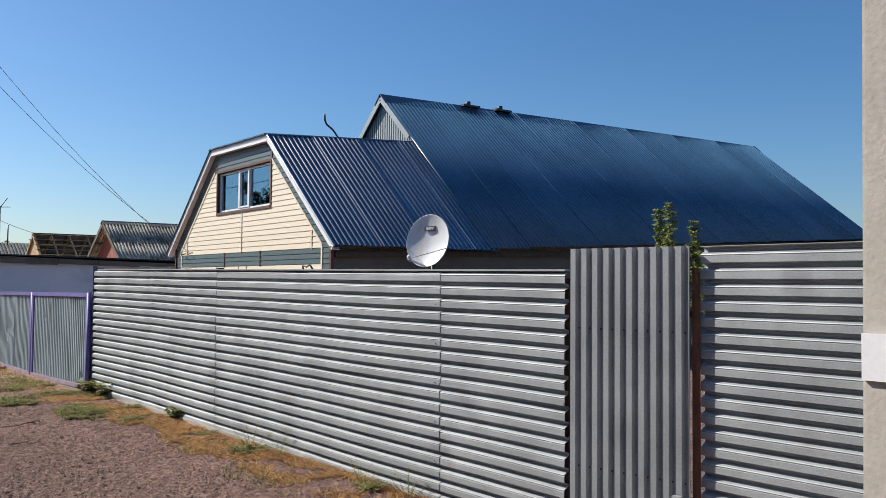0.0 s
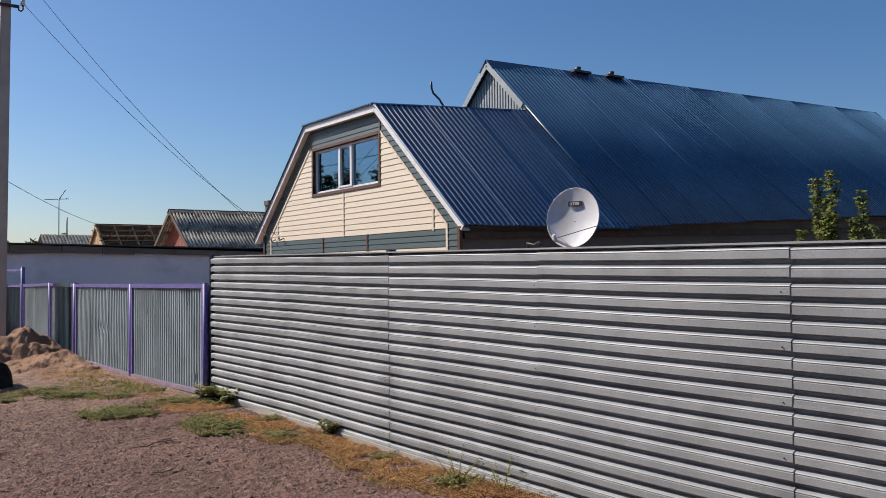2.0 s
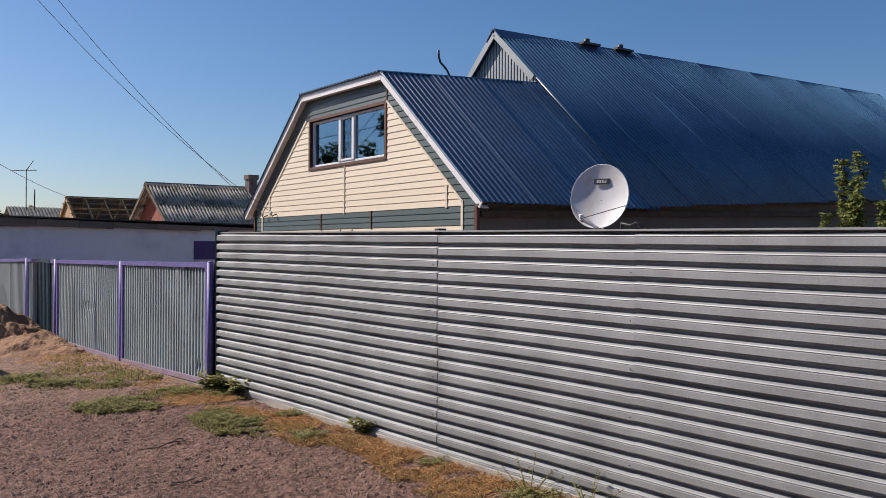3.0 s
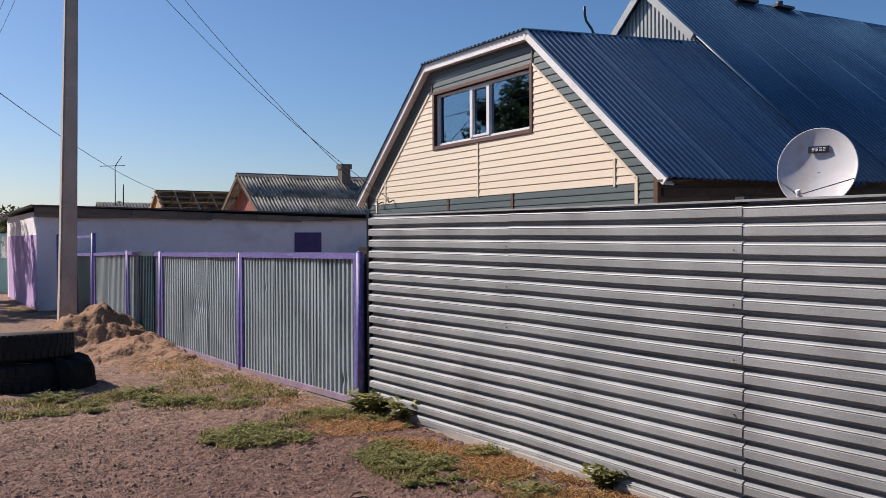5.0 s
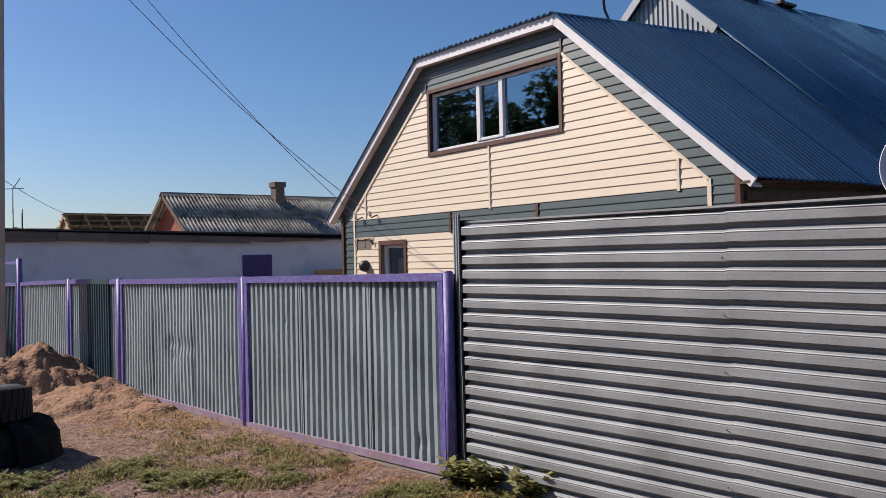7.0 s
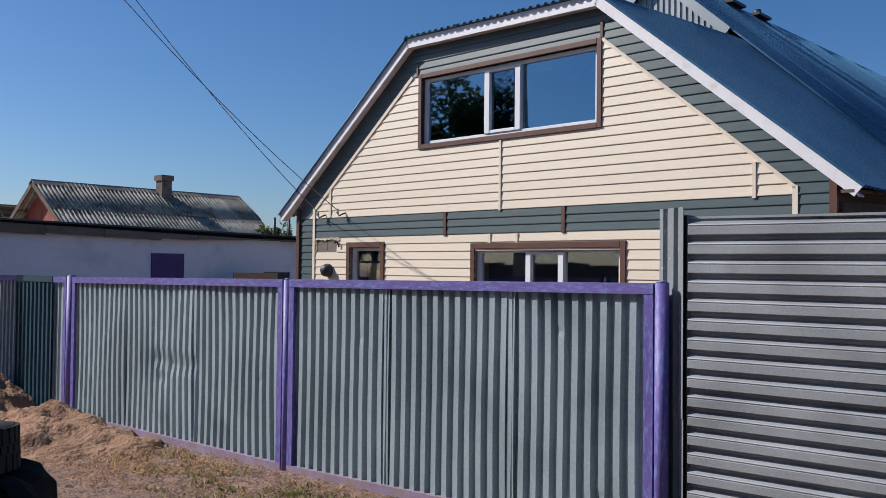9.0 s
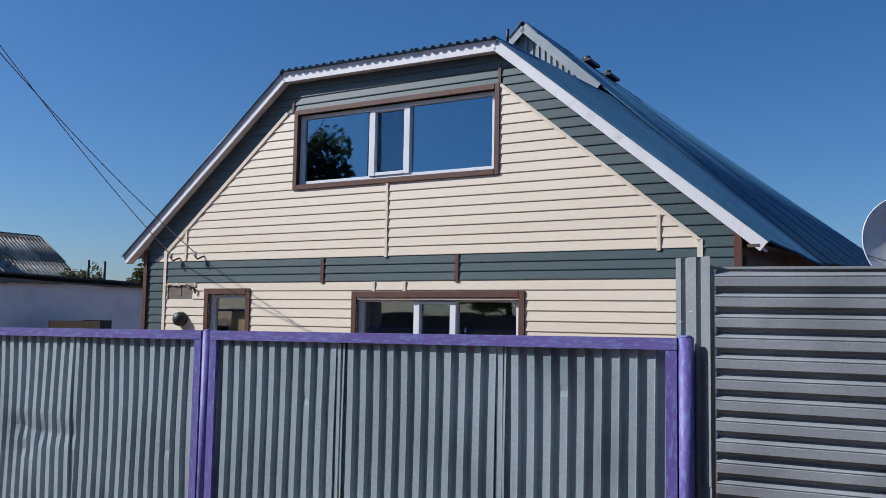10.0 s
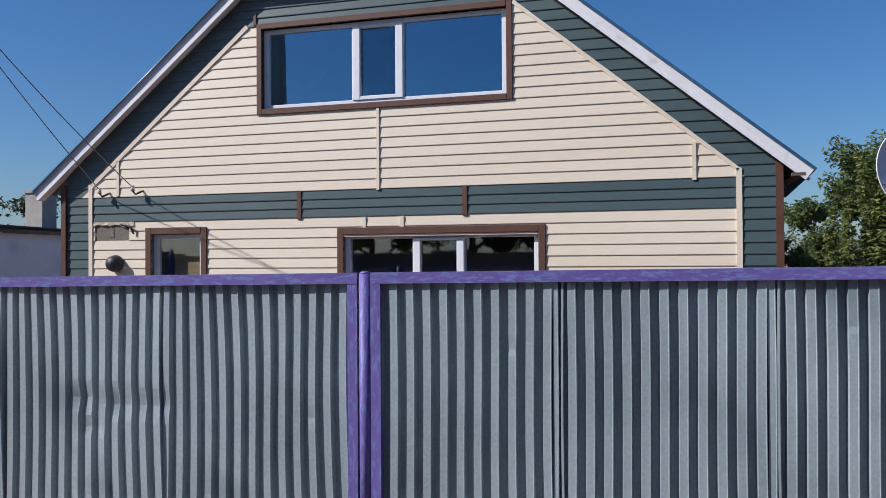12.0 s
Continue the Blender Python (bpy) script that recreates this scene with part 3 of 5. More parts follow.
house_window("window_3", WIN_SMALL, 0.08, (), 0.07, M_GLASSLOW, "small ground floor window with brown surround")


def house_roof():
    # rakes, fascia and soffit of the front gable
    front = (EAVE_R, TOP_R, TOP_L, EAVE_L)
    for (a, za), (b, zb) in zip(front, front[1:]):
        part("fascia", shape((beam, (-0.125, a, za - 0.055), (-0.125, b, zb - 0.055), 0.13, 0.025, (-1, 0, 0))), M_WHITE, house, "white sheet metal fascia")
        part("soffit", shape((beam, (-0.056, a, za - 0.10), (-0.056, b, zb - 0.10), 0.02, 0.13, (-1, 0, 0))), M_WHITE, house)
    # right slope: sheets run from the top edge down to the eave
    length = math.hypot(TOP_R[0] - EAVE_R[0], TOP_R[1] - EAVE_R[1])
    down = V(0, EAVE_R[0] - TOP_R[0], EAVE_R[1] - TOP_R[1]).normalized()
    up = V(1, 0, 0).cross(down)
    up = up if up.z > 0 else -up
    v = -0.17
    i = 0
    while v < V_BIG + 0.1:
        w = min(1.14, V_BIG + 0.15 - v)
        bm = bmesh.new()
        more = 0.13 * max(0.0, (v + 0.17) / (V_BIG + 0.17))
        lift = lambda t, l, v=v, full=length + 0.05 + more: (0.0, 0.16 * max(0.0, (v + t) / V_BIG) * (1 - l / full))
        ribbed(bm, V(v, TOP_R[0], TOP_R[1]) - down * more + up * (0.012 + 0.007 * (i % 2)), V(1, 0, 0), down, up, profile_c21(w, 0.115, 0.026, 0.30, 0.14), length + 0.05 + more, bend=lift)
        part("roof_sheet", bm, M_BLUEROOF, house)
        v += 1.10
        i += 1
    down = V(0, EAVE_L[0] - TOP_L[0], EAVE_L[1] - TOP_L[1]).normalized()
    up = V(1, 0, 0).cross(down)
    up = up if up.z > 0 else -up
    v = -0.17
    while v < V_BIG:
        w = min(1.14, V_BIG + 0.15 - v)
        bm = bmesh.new()
        more = 0.27 * max(0.0, (v + 0.17) / (V_BIG + 0.17))
        ribbed(bm, V(v, TOP_L[0], TOP_L[1]) - down * more + up * 0.012, V(1, 0, 0), down, up, profile_c21(w, 0.115, 0.026, 0.30, 0.14), math.hypot(2.935, 2.36) + 0.05 + more, smooth=True)
        part("roof_sheet", bm, M_BLUEROOF, house)
        v += 1.10
    u = TOP_R[0] - 0.02
    while u < TOP_L[0]:
        w = min(1.14, TOP_L[0] + 0.05 - u)
        bm = bmesh.new()
        z = lerp(TOP_R[1], TOP_L[1], (u - TOP_R[0]) / 3.165)
        ribbed(bm, V(-0.19, u, z + 0.016), V(0, 1, 0.0085), V(1, 0, 0.055), V(0, 0, 1), profile_c21(w, 0.115, 0.028, 0.30, 0.14), V_BIG + 0.2, steps=2, smooth=True)
        part("roof_sheet", bm, M_BLUEROOF, house)
        u += 1.10
    # main roof behind, with a filler sheet added where it stands above the front slope
    # Near-black colour keeps the filler's sunlit face as dark as a seam.
    part("flashing", shape((hexa, [V(V_BIG - 0.11, -0.6, 2.30), V(V_BIG - 0.09, -0.6, 2.30), V(V_BIG - 0.09, -0.6, 2.385), V(V_BIG - 0.11, -0.6, 2.385)],
                            [V(V_BIG - 0.11, 2.35, 4.70), V(V_BIG - 0.09, 2.35, 4.70), V(V_BIG - 0.09, 2.35, 4.99), V(V_BIG - 0.11, 2.35, 4.99)])), M_NAVY, house, "dark navy filler sheet added in the roof step")
    peak_u, peak_z, peak_end = 3.70, 6.265, 6.50
    eave_z = lambda v: lerp(2.39, 3.15, (v - V_BIG) / (V_END - V_BIG))
    v, i = V_BIG - 0.12, 0
    for side in (-1, 1):
        v, i = V_BIG - 0.12, 0
        while v < V_END:
            w = min(1.14, V_END + 0.2 - v)
            top = V(v, peak_u, lerp(peak_z, peak_end, (v - V_BIG) / (V_END - V_BIG)))
            foot = V(v, EAVE_R[0] if side < 0 else 2 * peak_u - EAVE_R[0], eave_z(v))
            down = foot - top
            length = down.length
            down.normalize()
            along = V(1, 0, 0.03).normalized()
            up = along.cross(down)
            up = up if up.z > 0 else -up
            bm = bmesh.new()
            ribbed(bm, top + up * (0.009 * (i % 2)), along, down, up, profile_c21(w, 0.115, 0.026, 0.30, 0.14), length + 0.06, smooth=True)
            part("roof_sheet", bm, M_BLUEROOF, house)
            v += 1.10
            i += 1
    part("ridge_cap", shape((beam, (V_BIG - 0.16, peak_u - 0.13, peak_z - 0.085), (V_END + 0.2, peak_u - 0.13, peak_end - 0.085), 0.34, 0.02, (0, -0.7, 0.72)),
                            (beam, (V_BIG - 0.16, peak_u + 0.13, peak_z - 0.085), (V_END + 0.2, peak_u + 0.13, peak_end - 0.085), 0.34, 0.02, (0, 0.7, 0.72))), M_RIDGE, house, "grey-blue folded ridge cap")
    # gable of the main roof with its barge boards
    slope = (peak_z - 2.39) / (peak_u - EAVE_R[0])
    zb = 4.88
    half = (peak_z - 0.10 - zb) / slope
    n = int(2 * half / 0.1)
    for k in range(n):
        a, b = peak_u - half + k * 0.1, peak_u - half + (k + 1) * 0.1
        hi = lambda u: peak_z - 0.10 - abs(u - peak_u) * slope
        for c, d, out in ((a, a + 0.055, 0.02), (a + 0.055, b, 0.0)):
            ha, hb = max(zb + 0.001, hi(c)), max(zb + 0.001, hi(d))
            bm = bmesh.new()
            hexa(bm, [V(V_BIG - out, c, zb), V(V_BIG + 0.05, c, zb), V(V_BIG + 0.05, d, zb), V(V_BIG - out, d, zb)],
                 [V(V_BIG - out, c, ha), V(V_BIG + 0.05, c, ha), V(V_BIG + 0.05, d, hb), V(V_BIG - out, d, hb)])
            part("gable_strip", bm, M_GABLEMETAL, house)
    for s, reach in ((-1, 1.26), (1, 1.5)):
        bm = bmesh.new()
        beam(bm, (V_BIG - 0.13, peak_u, peak_z - 0.07), (V_BIG - 0.13, peak_u + s * reach, peak_z - 0.07 - reach * slope), 0.14, 0.025, (-1, 0, 0))
        part("barge_board", bm, M_GABLEMETAL, house, "pale grey barge board")
    bm = bmesh.new()
    zt = lambda u: peak_end - 0.1 - abs(u - peak_u) * ((peak_end - 3.15) / 4.3)
    hexa(bm, [V(V_END - 0.1, -0.3, 2.6), V(V_END, -0.3, 2.6), V(V_END, 3.7, 2.6), V(V_END - 0.1, 3.7, 2.6)], [V(V_END - 0.1, -0.3, zt(-0.3)), V(V_END, -0.3, zt(-0.3)), V(V_END, 3.7, zt(3.7)), V(V_END - 0.1, 3.7, zt(3.7))])
    hexa(bm, [V(V_END - 0.1, 3.7, 2.6), V(V_END, 3.7, 2.6), V(V_END, 7.9, 2.6), V(V_END - 0.1, 7.9, 2.6)], [V(V_END - 0.1, 3.7, zt(3.7)), V(V_END, 3.7, zt(3.7)), V(V_END, 7.9, zt(7.9)), V(V_END - 0.1, 7.9, zt(7.9))])
    part("back_gable", bm, M_GABLEMETAL, house)
    # eave boards on the side, their colour darkened for the shadow under the roof
    part("eave_board", shape((beam, (-0.14, -0.50, 2.27), (V_END, -0.50, 2.95), 0.12, 0.03)), M_BARK, house, "weathered eave board with the eave shadow in its colour")
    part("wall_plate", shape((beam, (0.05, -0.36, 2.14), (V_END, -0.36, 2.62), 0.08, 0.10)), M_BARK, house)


siding_rows()
house_roof()

# ---- street fence of horizontal ribbed sheet ----
FENCE_DIR = V(-0.034, 1, 0.0075).normalized()
FENCE_OUT = V(-1, -0.034, 0).normalized()


def fence_at(y, x_off=0.0):
    return V(4.285 - 0.034 * y - 0.03 * max(0.0, y - 11.39) + x_off, y, 0.0075 * (y - 4))


fence = thing("sheet_metal_fence", "street fence of horizontal ribbed galvanised sheets", "fence")
bounds = [4.08, 5.395, 7.37, 9.375, 11.39, 13.42]
rng = random.Random(4)
for k, (a, b) in enumerate(zip(bounds, bounds[1:])):
    for zlow, ribs in ((-0.09, 9), (0.81, 9)):
        p = fence_at(a - (0.03 if k else 0))
        bm = bmesh.new()
        run = (fence_at(b) - p).normalized()
        ribbed(bm, p + V(0, 0, zlow) + FENCE_OUT * (0.004 * (k % 2) - 0.012 + (0.003 if zlow > 0 else 0)) + V(0, 0, 0.004 * (k % 2)), V(0, 0, 1), run, FENCE_OUT,
               profile_fence(ribs * 0.1 + (0.0 if zlow > 0 else 0.03), 0.1, 0.041, 0.05), b - a + (0.03 if k else 0), steps=8,
               bend=lambda s, l, a=a: (0.003 * math.sin((a + l) * 1.7), 0.004 * math.sin((a + l) * 2.1 + s * 3)))
        part("metal_sheet", bm, M_GALV, fence)
for y in (4.1, 6.4, 8.4, 10.4, 12.4, 13.36):
    p = fence_at(y, 0.06)
    part("post", shape((box, p.x - 0.03, p.x + 0.03, y - 0.03, y + 0.03, GROUND - 0.2, 1.66 + p.z)), M_RUST, fence)
for z in (0.35, 1.35):
    part("rail", shape((beam, fence_at(4.05, 0.025) + V(0, 0, z), fence_at(13.38, 0.055) + V(0, 0, z), 0.03, 0.04)), M_RUST, fence)
part("concrete_strip", shape((beam, fence_at(4.0, 0.02) + V(0, 0, -0.11), fence_at(13.40, 0.05) + V(0, 0, -0.11), 0.10, 0.12)), M_CONCRETE, fence)
part("cap_strip", shape((beam, fence_at(4.08, -0.005) + V(0, 0, 1.712), fence_at(13.42, 0.03) + V(0, 0, 1.712), 0.05, 0.012)), M_GALV, fence)

# vertical ribbed panel and the sheets beyond it
wicket = thing("metal_wicket", "closed wicket of vertical ribbed galvanised sheet", "gate")
A, B = V(4.13, 4.03, -0.1), V(4.27, 3.19, -0.1)
d = (B - A).normalized()
bm = bmesh.new()
ribbed(bm, A, d, V(0, 0, 1), V(d.y, -d.x, 0), profile_c21((B - A).length, 0.083, 0.034, 0.46, 0.11, 0.1), 1.95)
part("metal_sheet", bm, M_GALV, wicket)
part("post", shape((beam, V(4.285, 3.17, GROUND - 0.2), V(4.285, 3.17, 1.72), 0.028, 0.04, (1, 0, 0))), M_RUST, wicket, "rust brown steel post")
part("rail", shape((beam, A + V(0.05, 0, 0.45), B + V(0.05, 0, 0.45), 0.03, 0.04), (beam, A + V(0.05, 0, 1.55), B + V(0.05, 0, 1.55), 0.03, 0.04)), M_RUST, wicket)

fence2 = thing("sheet_metal_fence", "galvanised ribbed sheet fence beside the wicket", "fence")
bm = bmesh.new()
A, B = V(4.345, 3.155, -0.05), V(4.66, -3.5, -0.05)
d = (B - A).normalized()
ribbed(bm, A, V(0, 0, 1), d, V(d.y, -d.x, 0), profile_fence(1.9, 0.093, 0.041, 0.3), 6.6, steps=6)
part("metal_sheet", bm, M_GALV, fence2)
part("post", shape((beam, V(4.74, 0.5, GROUND - 0.2), V(4.74, 0.5, 1.8), 0.06, 0.06, (1, 0, 0))), M_RUST, fence2)

# return panel at the gate end
ret = thing("fence_end_panel", "narrow upright galvanised sheets closing the fence end", "fence panel")
A, B = V(3.86, 13.62, -0.08), V(3.752, 13.425, -0.08)
d = (B - A).normalized()
for z0, h, off in ((0.02, 0.78, 0.0), (0.80, 1.12, 0.004)):
    bm = bmesh.new()
    ribbed(bm, A + V(0, 0, z0) + V(d.y, -d.x, 0) * off, d, V(0, 0, 1), V(d.y, -d.x, 0), profile_c21((B - A).length, 0.1, 0.02, 0.46, 0.13, 0.75), h)
    part("metal_sheet", bm, M_OLDZINC, ret)
part("angle", shape((beam, V(3.845, 13.50, GROUND - 0.1), V(3.845, 13.50, 1.80), 0.10, 0.09, (1, 0, 0))), M_DARKSTEEL, ret)
part("cover_strip", shape((box, 3.75, 3.835, 13.60, 13.612, GROUND - 0.1, 1.42)), M_DARKSTEEL, ret)
part("post", shape((beam, V(3.89, 13.62, GROUND - 0.1), V(3.89, 13.62, 1.80), 0.04, 0.04, (1, 0, 0))), M_DARKSTEEL, ret)

# ---- purple gate and fence ----
GATE_DIR = V(-0.036, 1, 0).normalized()
GATE_OUT = V(-1, -0.036, 0).normalized()


def gate_at(y, z=0.0, off=0.0):
    return V(4.209 - 0.036 * y, y, z) + GATE_OUT * off


def gate_top(y):
    return float(np.interp(y, (13.5, 16.6, 20.0, 23.5, 24.8, 29), (1.434, 1.408, 1.378, 1.376, 1.32, 1.28)))


def gate_low(y):
    return float(np.interp(y, (13.5, 16.6, 20.0, 29), (0.0, -0.055, -0.05, -0.05)))


def dents(spots, sway=0.0):
    """Bends a sheet: ribs that lean this way and that, and dents with a sharp crease across them."""
    def bend(s, l):
        a = 0.004 * math.sin(l * 3 + s * 2) + sway * (l - 0.2) * (math.sin(s * 2.7 + 0.6) + 0.5 * math.sin(s * 6.1 + l * 2.2))
        d = 0.25 * sway * math.sin(s * 3.3 + l * 2.5)
        for cs, cl, r, deep in spots:
            g = max(0.0, 1 - abs(l - cl) / r) * math.exp(-((s - cs) / r) ** 2)
            d -= deep * g * (1 + 0.5 * math.sin(s * 68))
            a += 0.5 * deep * g * math.sin(s * 31 + 1)
        return a, d
    return bend


def leaf(owner, y0, y1, material, spots=(), phase=0.0, seams=(0.55,), sway=0.0):
    """Framed leaf of upright ribbed sheet between two posts."""
    t0, t1, l0, l1 = gate_top(y0), gate_top(y1), gate_low(y0), gate_low(y1)
    bars = [("top_rail", gate_at(y0, t0 - 0.03), gate_at(y1, t1 - 0.03), 0.06), ("bottom_rail", gate_at(y0, l0 + 0.03), gate_at(y1, l1 + 0.03), 0.06)]
    for name, p, q, w in bars:
        low = name == "bottom_rail"
        part(name, shape((beam, p, q, 0.05, w)), M_DUSTYPURPLE if low else M_PURPLERAIL, owner, "dusty mauve steel rail" if low else "purple painted steel rail")
    for y in (y0 + 0.028, y1 - 0.028):
        part("stile", shape((beam, gate_at(y, gate_low(y) + 0.06), gate_at(y, gate_top(y) - 0.06), 0.045, 0.056, GATE_DIR)), M_PURPLE, owner, "purple painted steel stile")
    a, b = y0 + 0.05, y1 - 0.05
    cuts = [a, *[a + (b - a) * s for s in seams], b]
    for k, (c, e) in enumerate(zip(cuts, cuts[1:])):
        bm = bmesh.new()
        base = gate_at(c, min(l0, l1) + 0.045, -0.046 + 0.003 * k)
        ribbed(bm, base, GATE_DIR, V(0, 0, 1), GATE_OUT, profile_lip(min(e - c + 0.06, b - c), 0.0925, 0.046, phase), min(t0, t1) - 0.02 - (min(l0, l1) + 0.045), steps=40 if spots else 4,
               bend=dents([(y - c, z, r, q) for y, z, r, q in spots], sway))
        part("metal_sheet", bm, material, owner)


def round_post(owner, y, top, r=0.042, material=None, lean=0.0):
    bm = bmesh.new()
    p, q = gate_at(y, GROUND - 0.2), gate_at(y + lean, top)
    tube(bm, p, q, r, 14)
    tube(bm, q, q + V(0, 0, 0.012), r * 0.96, 14, r * 0.6)
    part("post", bm, material or M_PURPLE, owner, "round purple painted steel post")


gate = thing("yard_gate", "grey ribbed metal yard gate in worn purple frames", "gate")
round_post(gate, 13.552, 1.435, 0.038)
leaf(gate, 13.593, 16.597, M_GATEMETAL, ((13.9, 0.2, 0.08, 0.018), (15.83, 1.02, 0.05, 0.008), (14.2, 1.15, 0.04, 0.006)), 0.2, (0.30, 0.66), 0.004)
round_post(gate, 16.635, 1.402, 0.033)
leaf(gate, 16.673, 19.955, M_GATEMETAL, ((18.15, 0.66, 0.12, 0.020), (17.92, 0.66, 0.10, 0.014), (18.40, 0.68, 0.10, 0.016), (18.32, 0.52, 0.07, 0.012), (16.95, 0.62, 0.05, 0.008)), 0.6, (0.36, 0.7), 0.022)
round_post(gate, 20.01, 1.385, 0.045)
sill = bmesh.new()
for k in range(13):
    a, b = 13.62 + k * 0.49, 13.62 + (k + 1) * 0.49 - 0.004
    za, zb = gate_low(a) - 0.012, gate_low(b) - 0.012
    wob = 0.006 * math.sin(k * 2.1)
    hexa(sill, [gate_at(a, GROUND - 0.12, -0.07), gate_at(b, GROUND - 0.12, -0.07), gate_at(b, GROUND - 0.12, 0.075 + wob), gate_at(a, GROUND - 0.12, 0.075 + wob)],
         [gate_at(a, za, -0.07), gate_at(b, zb, -0.07), gate_at(b, zb, 0.06 + wob), gate_at(a, za, 0.06 + wob)])
solid("kerb", sill, M_PLASTER, "dusty concrete strip under the purple yard gate", "kerb", kind="structure")
yard_fence = thing("ribbed_yard_fence", "grey ribbed sheet fence in purple frames behind the sand", "fence")
leaf(yard_fence, 20.08, 22.0, M_GATEMETAL, (), 0.1)
round_post(yard_fence, 22.05, 1.385, 0.035)
leaf(yard_fence, 22.1, 24.6, M_GATEMETAL, (), 0.5)
round_post(yard_fence, 24.72, 1.72, 0.045)
# The pole's cast shadow is put into the dark colour of sheet and rail.
bm = bmesh.new()
ribbed(bm, gate_at(20.36, -0.03, 0.0), GATE_DIR, V(0, 0, 1), GATE_OUT, profile_lip(0.84, 0.0925, 0.034, 0.4), 1.34)
part("teal_sheet", bm, M_DARKTEAL, yard_fence, "dark teal ribbed sheet with the pole's shadow in its colour")
part("rail_patch", shape((beam, gate_at(20.36, 1.352, 0.006), gate_at(21.2, 1.352, 0.006), 0.05, 0.066)), M_DARKTEAL, yard_fence, "dark blue rail cover with the pole's shadow in its colour")
wicket2 = thing("tall_wicket", "dark teal sheet wicket with an open purple pipe top", "gate")
leaf(wicket2, 24.85, 28.3, M_DARKTEAL, (), 0.3)
round_post(wicket2, 28.38, 1.72, 0.045)
part("top_rail", shape((beam, gate_at(24.75, 1.66), gate_at(28.35, 1.66), 0.05, 0.05)), M_PURPLE, wicket2)
part("kerb", shape((beam, gate_at(13.5, -0.105, -0.01), gate_at(20.05, -0.15, -0.01), 0.12, 0.16)), M_PLASTER, gate, "rough concrete strip under the gate")

# screws of the wicket and of the fence
screw = None
for z in (0.56, 1.44):
    for k in range(10):
        q = V(4.13, 4.03, 0).lerp(V(4.27, 3.19, 0), (k * 0.083 + 0.065) / 0.852)
        at = V(q.x - 0.002, q.y, z - 0.1)
        if screw is None:
            screw = part("screw", shape((tube, (0, 0, 0), (-0.008, 0, 0), 0.006, 6)), M_DARKSTEEL, wicket)
            screw.matrix_basis = Matrix.Translation(at)
        else:
            again("screw", screw, wicket, Matrix.Translation(at))
part("padlock", shape((box, 4.17, 4.20, 3.20, 3.26, 0.32, 0.40)), M_GALV, wicket)
for y in (5.395, 7.37, 9.375, 11.39):
    for j in range(6):
        q = fence_at(y + 0.02)
        again("screw", screw, fence, Matrix.Translation(q + V(-0.036, 0, -0.09 + 0.035 + 0.3 * j)) @ Matrix.Diagonal((0.7, 0.7, 0.7, 1)))
bm = bmesh.new()
path_tube(bm, [fence_at(7.50, 0.0) + V(0, 0, 1.72), fence_at(7.48, -0.02) + V(0, 0, 1.755), fence_at(7.42, -0.01) + V(0, 0, 1.74), fence_at(7.38, 0.0) + V(0, 0, 1.76), fence_at(7.34, 0.01) + V(0, 0, 1.72)], 0.009, 6)
part("bent_hook", bm, M_DARKSTEEL, fence)
part("bracket", shape((box, fence_at(9.37).x - 0.02, fence_at(9.37).x + 0.05, 9.34, 9.40, 1.74, 1.775)), M_DARKSTEEL, fence)


# ---- whitewashed shed at the back of the yard ----
shed = thing("whitewashed_shed", "long low whitewashed shed with a lilac end wall", "shed")
SX0, SX1, SY0, SY1 = 2.76, 19.5, 28.7, 35.2
bm = bmesh.new()
hexa(bm, [V(SX0, SY0, BASE), V(SX1, SY0, BASE), V(SX1, SY0 + 0.35, BASE), V(SX0, SY0 + 0.35, BASE)],
     [V(SX0, SY0, 2.2), V(SX1, SY0, 2.1), V(SX1, SY0 + 0.35, 2.1), V(SX0, SY0 + 0.35, 2.2)])
part("wall", bm, M_WHITEWASH, shed, "whitewashed plaster wall")
part("end_wall", shape((box, SX0 - 0.006, SX0 + 0.12, SY0 + 0.004, SY1, BASE, 1.72)), M_LILAC, shed, "lilac plastered end wall")
part("end_wall", shape((box, SX0, SX0 + 0.35, SY0 + 0.36, SY1, 1.72, 2.28)), M_WHITEWASH, shed)
part("back_wall", shape((box, SX0, SX1, SY1, SY1 + 0.3, BASE, 2.2)), M_WHITEWASH, shed)
rnd = random.Random(52)
joints = [SX0 - 0.06, 3.6, 4.9, 6.0, 6.9, 8.1, 9.4, 10.3, 11.5, 12.6, 13.9, 15.2, 16.8, SX1]
for a, b in zip(joints, joints[1:]):
    za, zb = max(lerp(2.385, 2.17, (a - 2.7) / 9), 2.17), max(lerp(2.385, 2.17, (b - 2.7) / 9), 2.17)
    bm = bmesh.new()
    low, drop, out = 2.115 + rnd.uniform(-0.025, 0.03), rnd.uniform(-0.03, 0.02), SY0 - 0.12 - rnd.uniform(0, 0.02)
    hexa(bm, [V(a, out, low), V(b - 0.012, out, low + drop), V(b - 0.012, SY0 - 0.08, low + drop), V(a, SY0 - 0.08, low)],
         [V(a, out, za), V(b - 0.012, out, zb), V(b - 0.012, SY0 - 0.08, zb), V(a, SY0 - 0.08, za)])
    part("fascia_board", bm, M_OLDWOOD, shed, "weathered grey fascia board")
bm = bmesh.new()
hexa(bm, [V(SX0 - 0.15, SY0 - 0.2, 2.39), V(SX1, SY0 - 0.2, 2.15), V(SX1, SY1 + 0.4, 2.1), V(SX0 - 0.15, SY1 + 0.4, 2.34)],
     [V(SX0 - 0.15, SY0 - 0.2, 2.425), V(SX1, SY0 - 0.2, 2.185), V(SX1, SY1 + 0.4, 2.14), V(SX0 - 0.15, SY1 + 0.4, 2.375)])
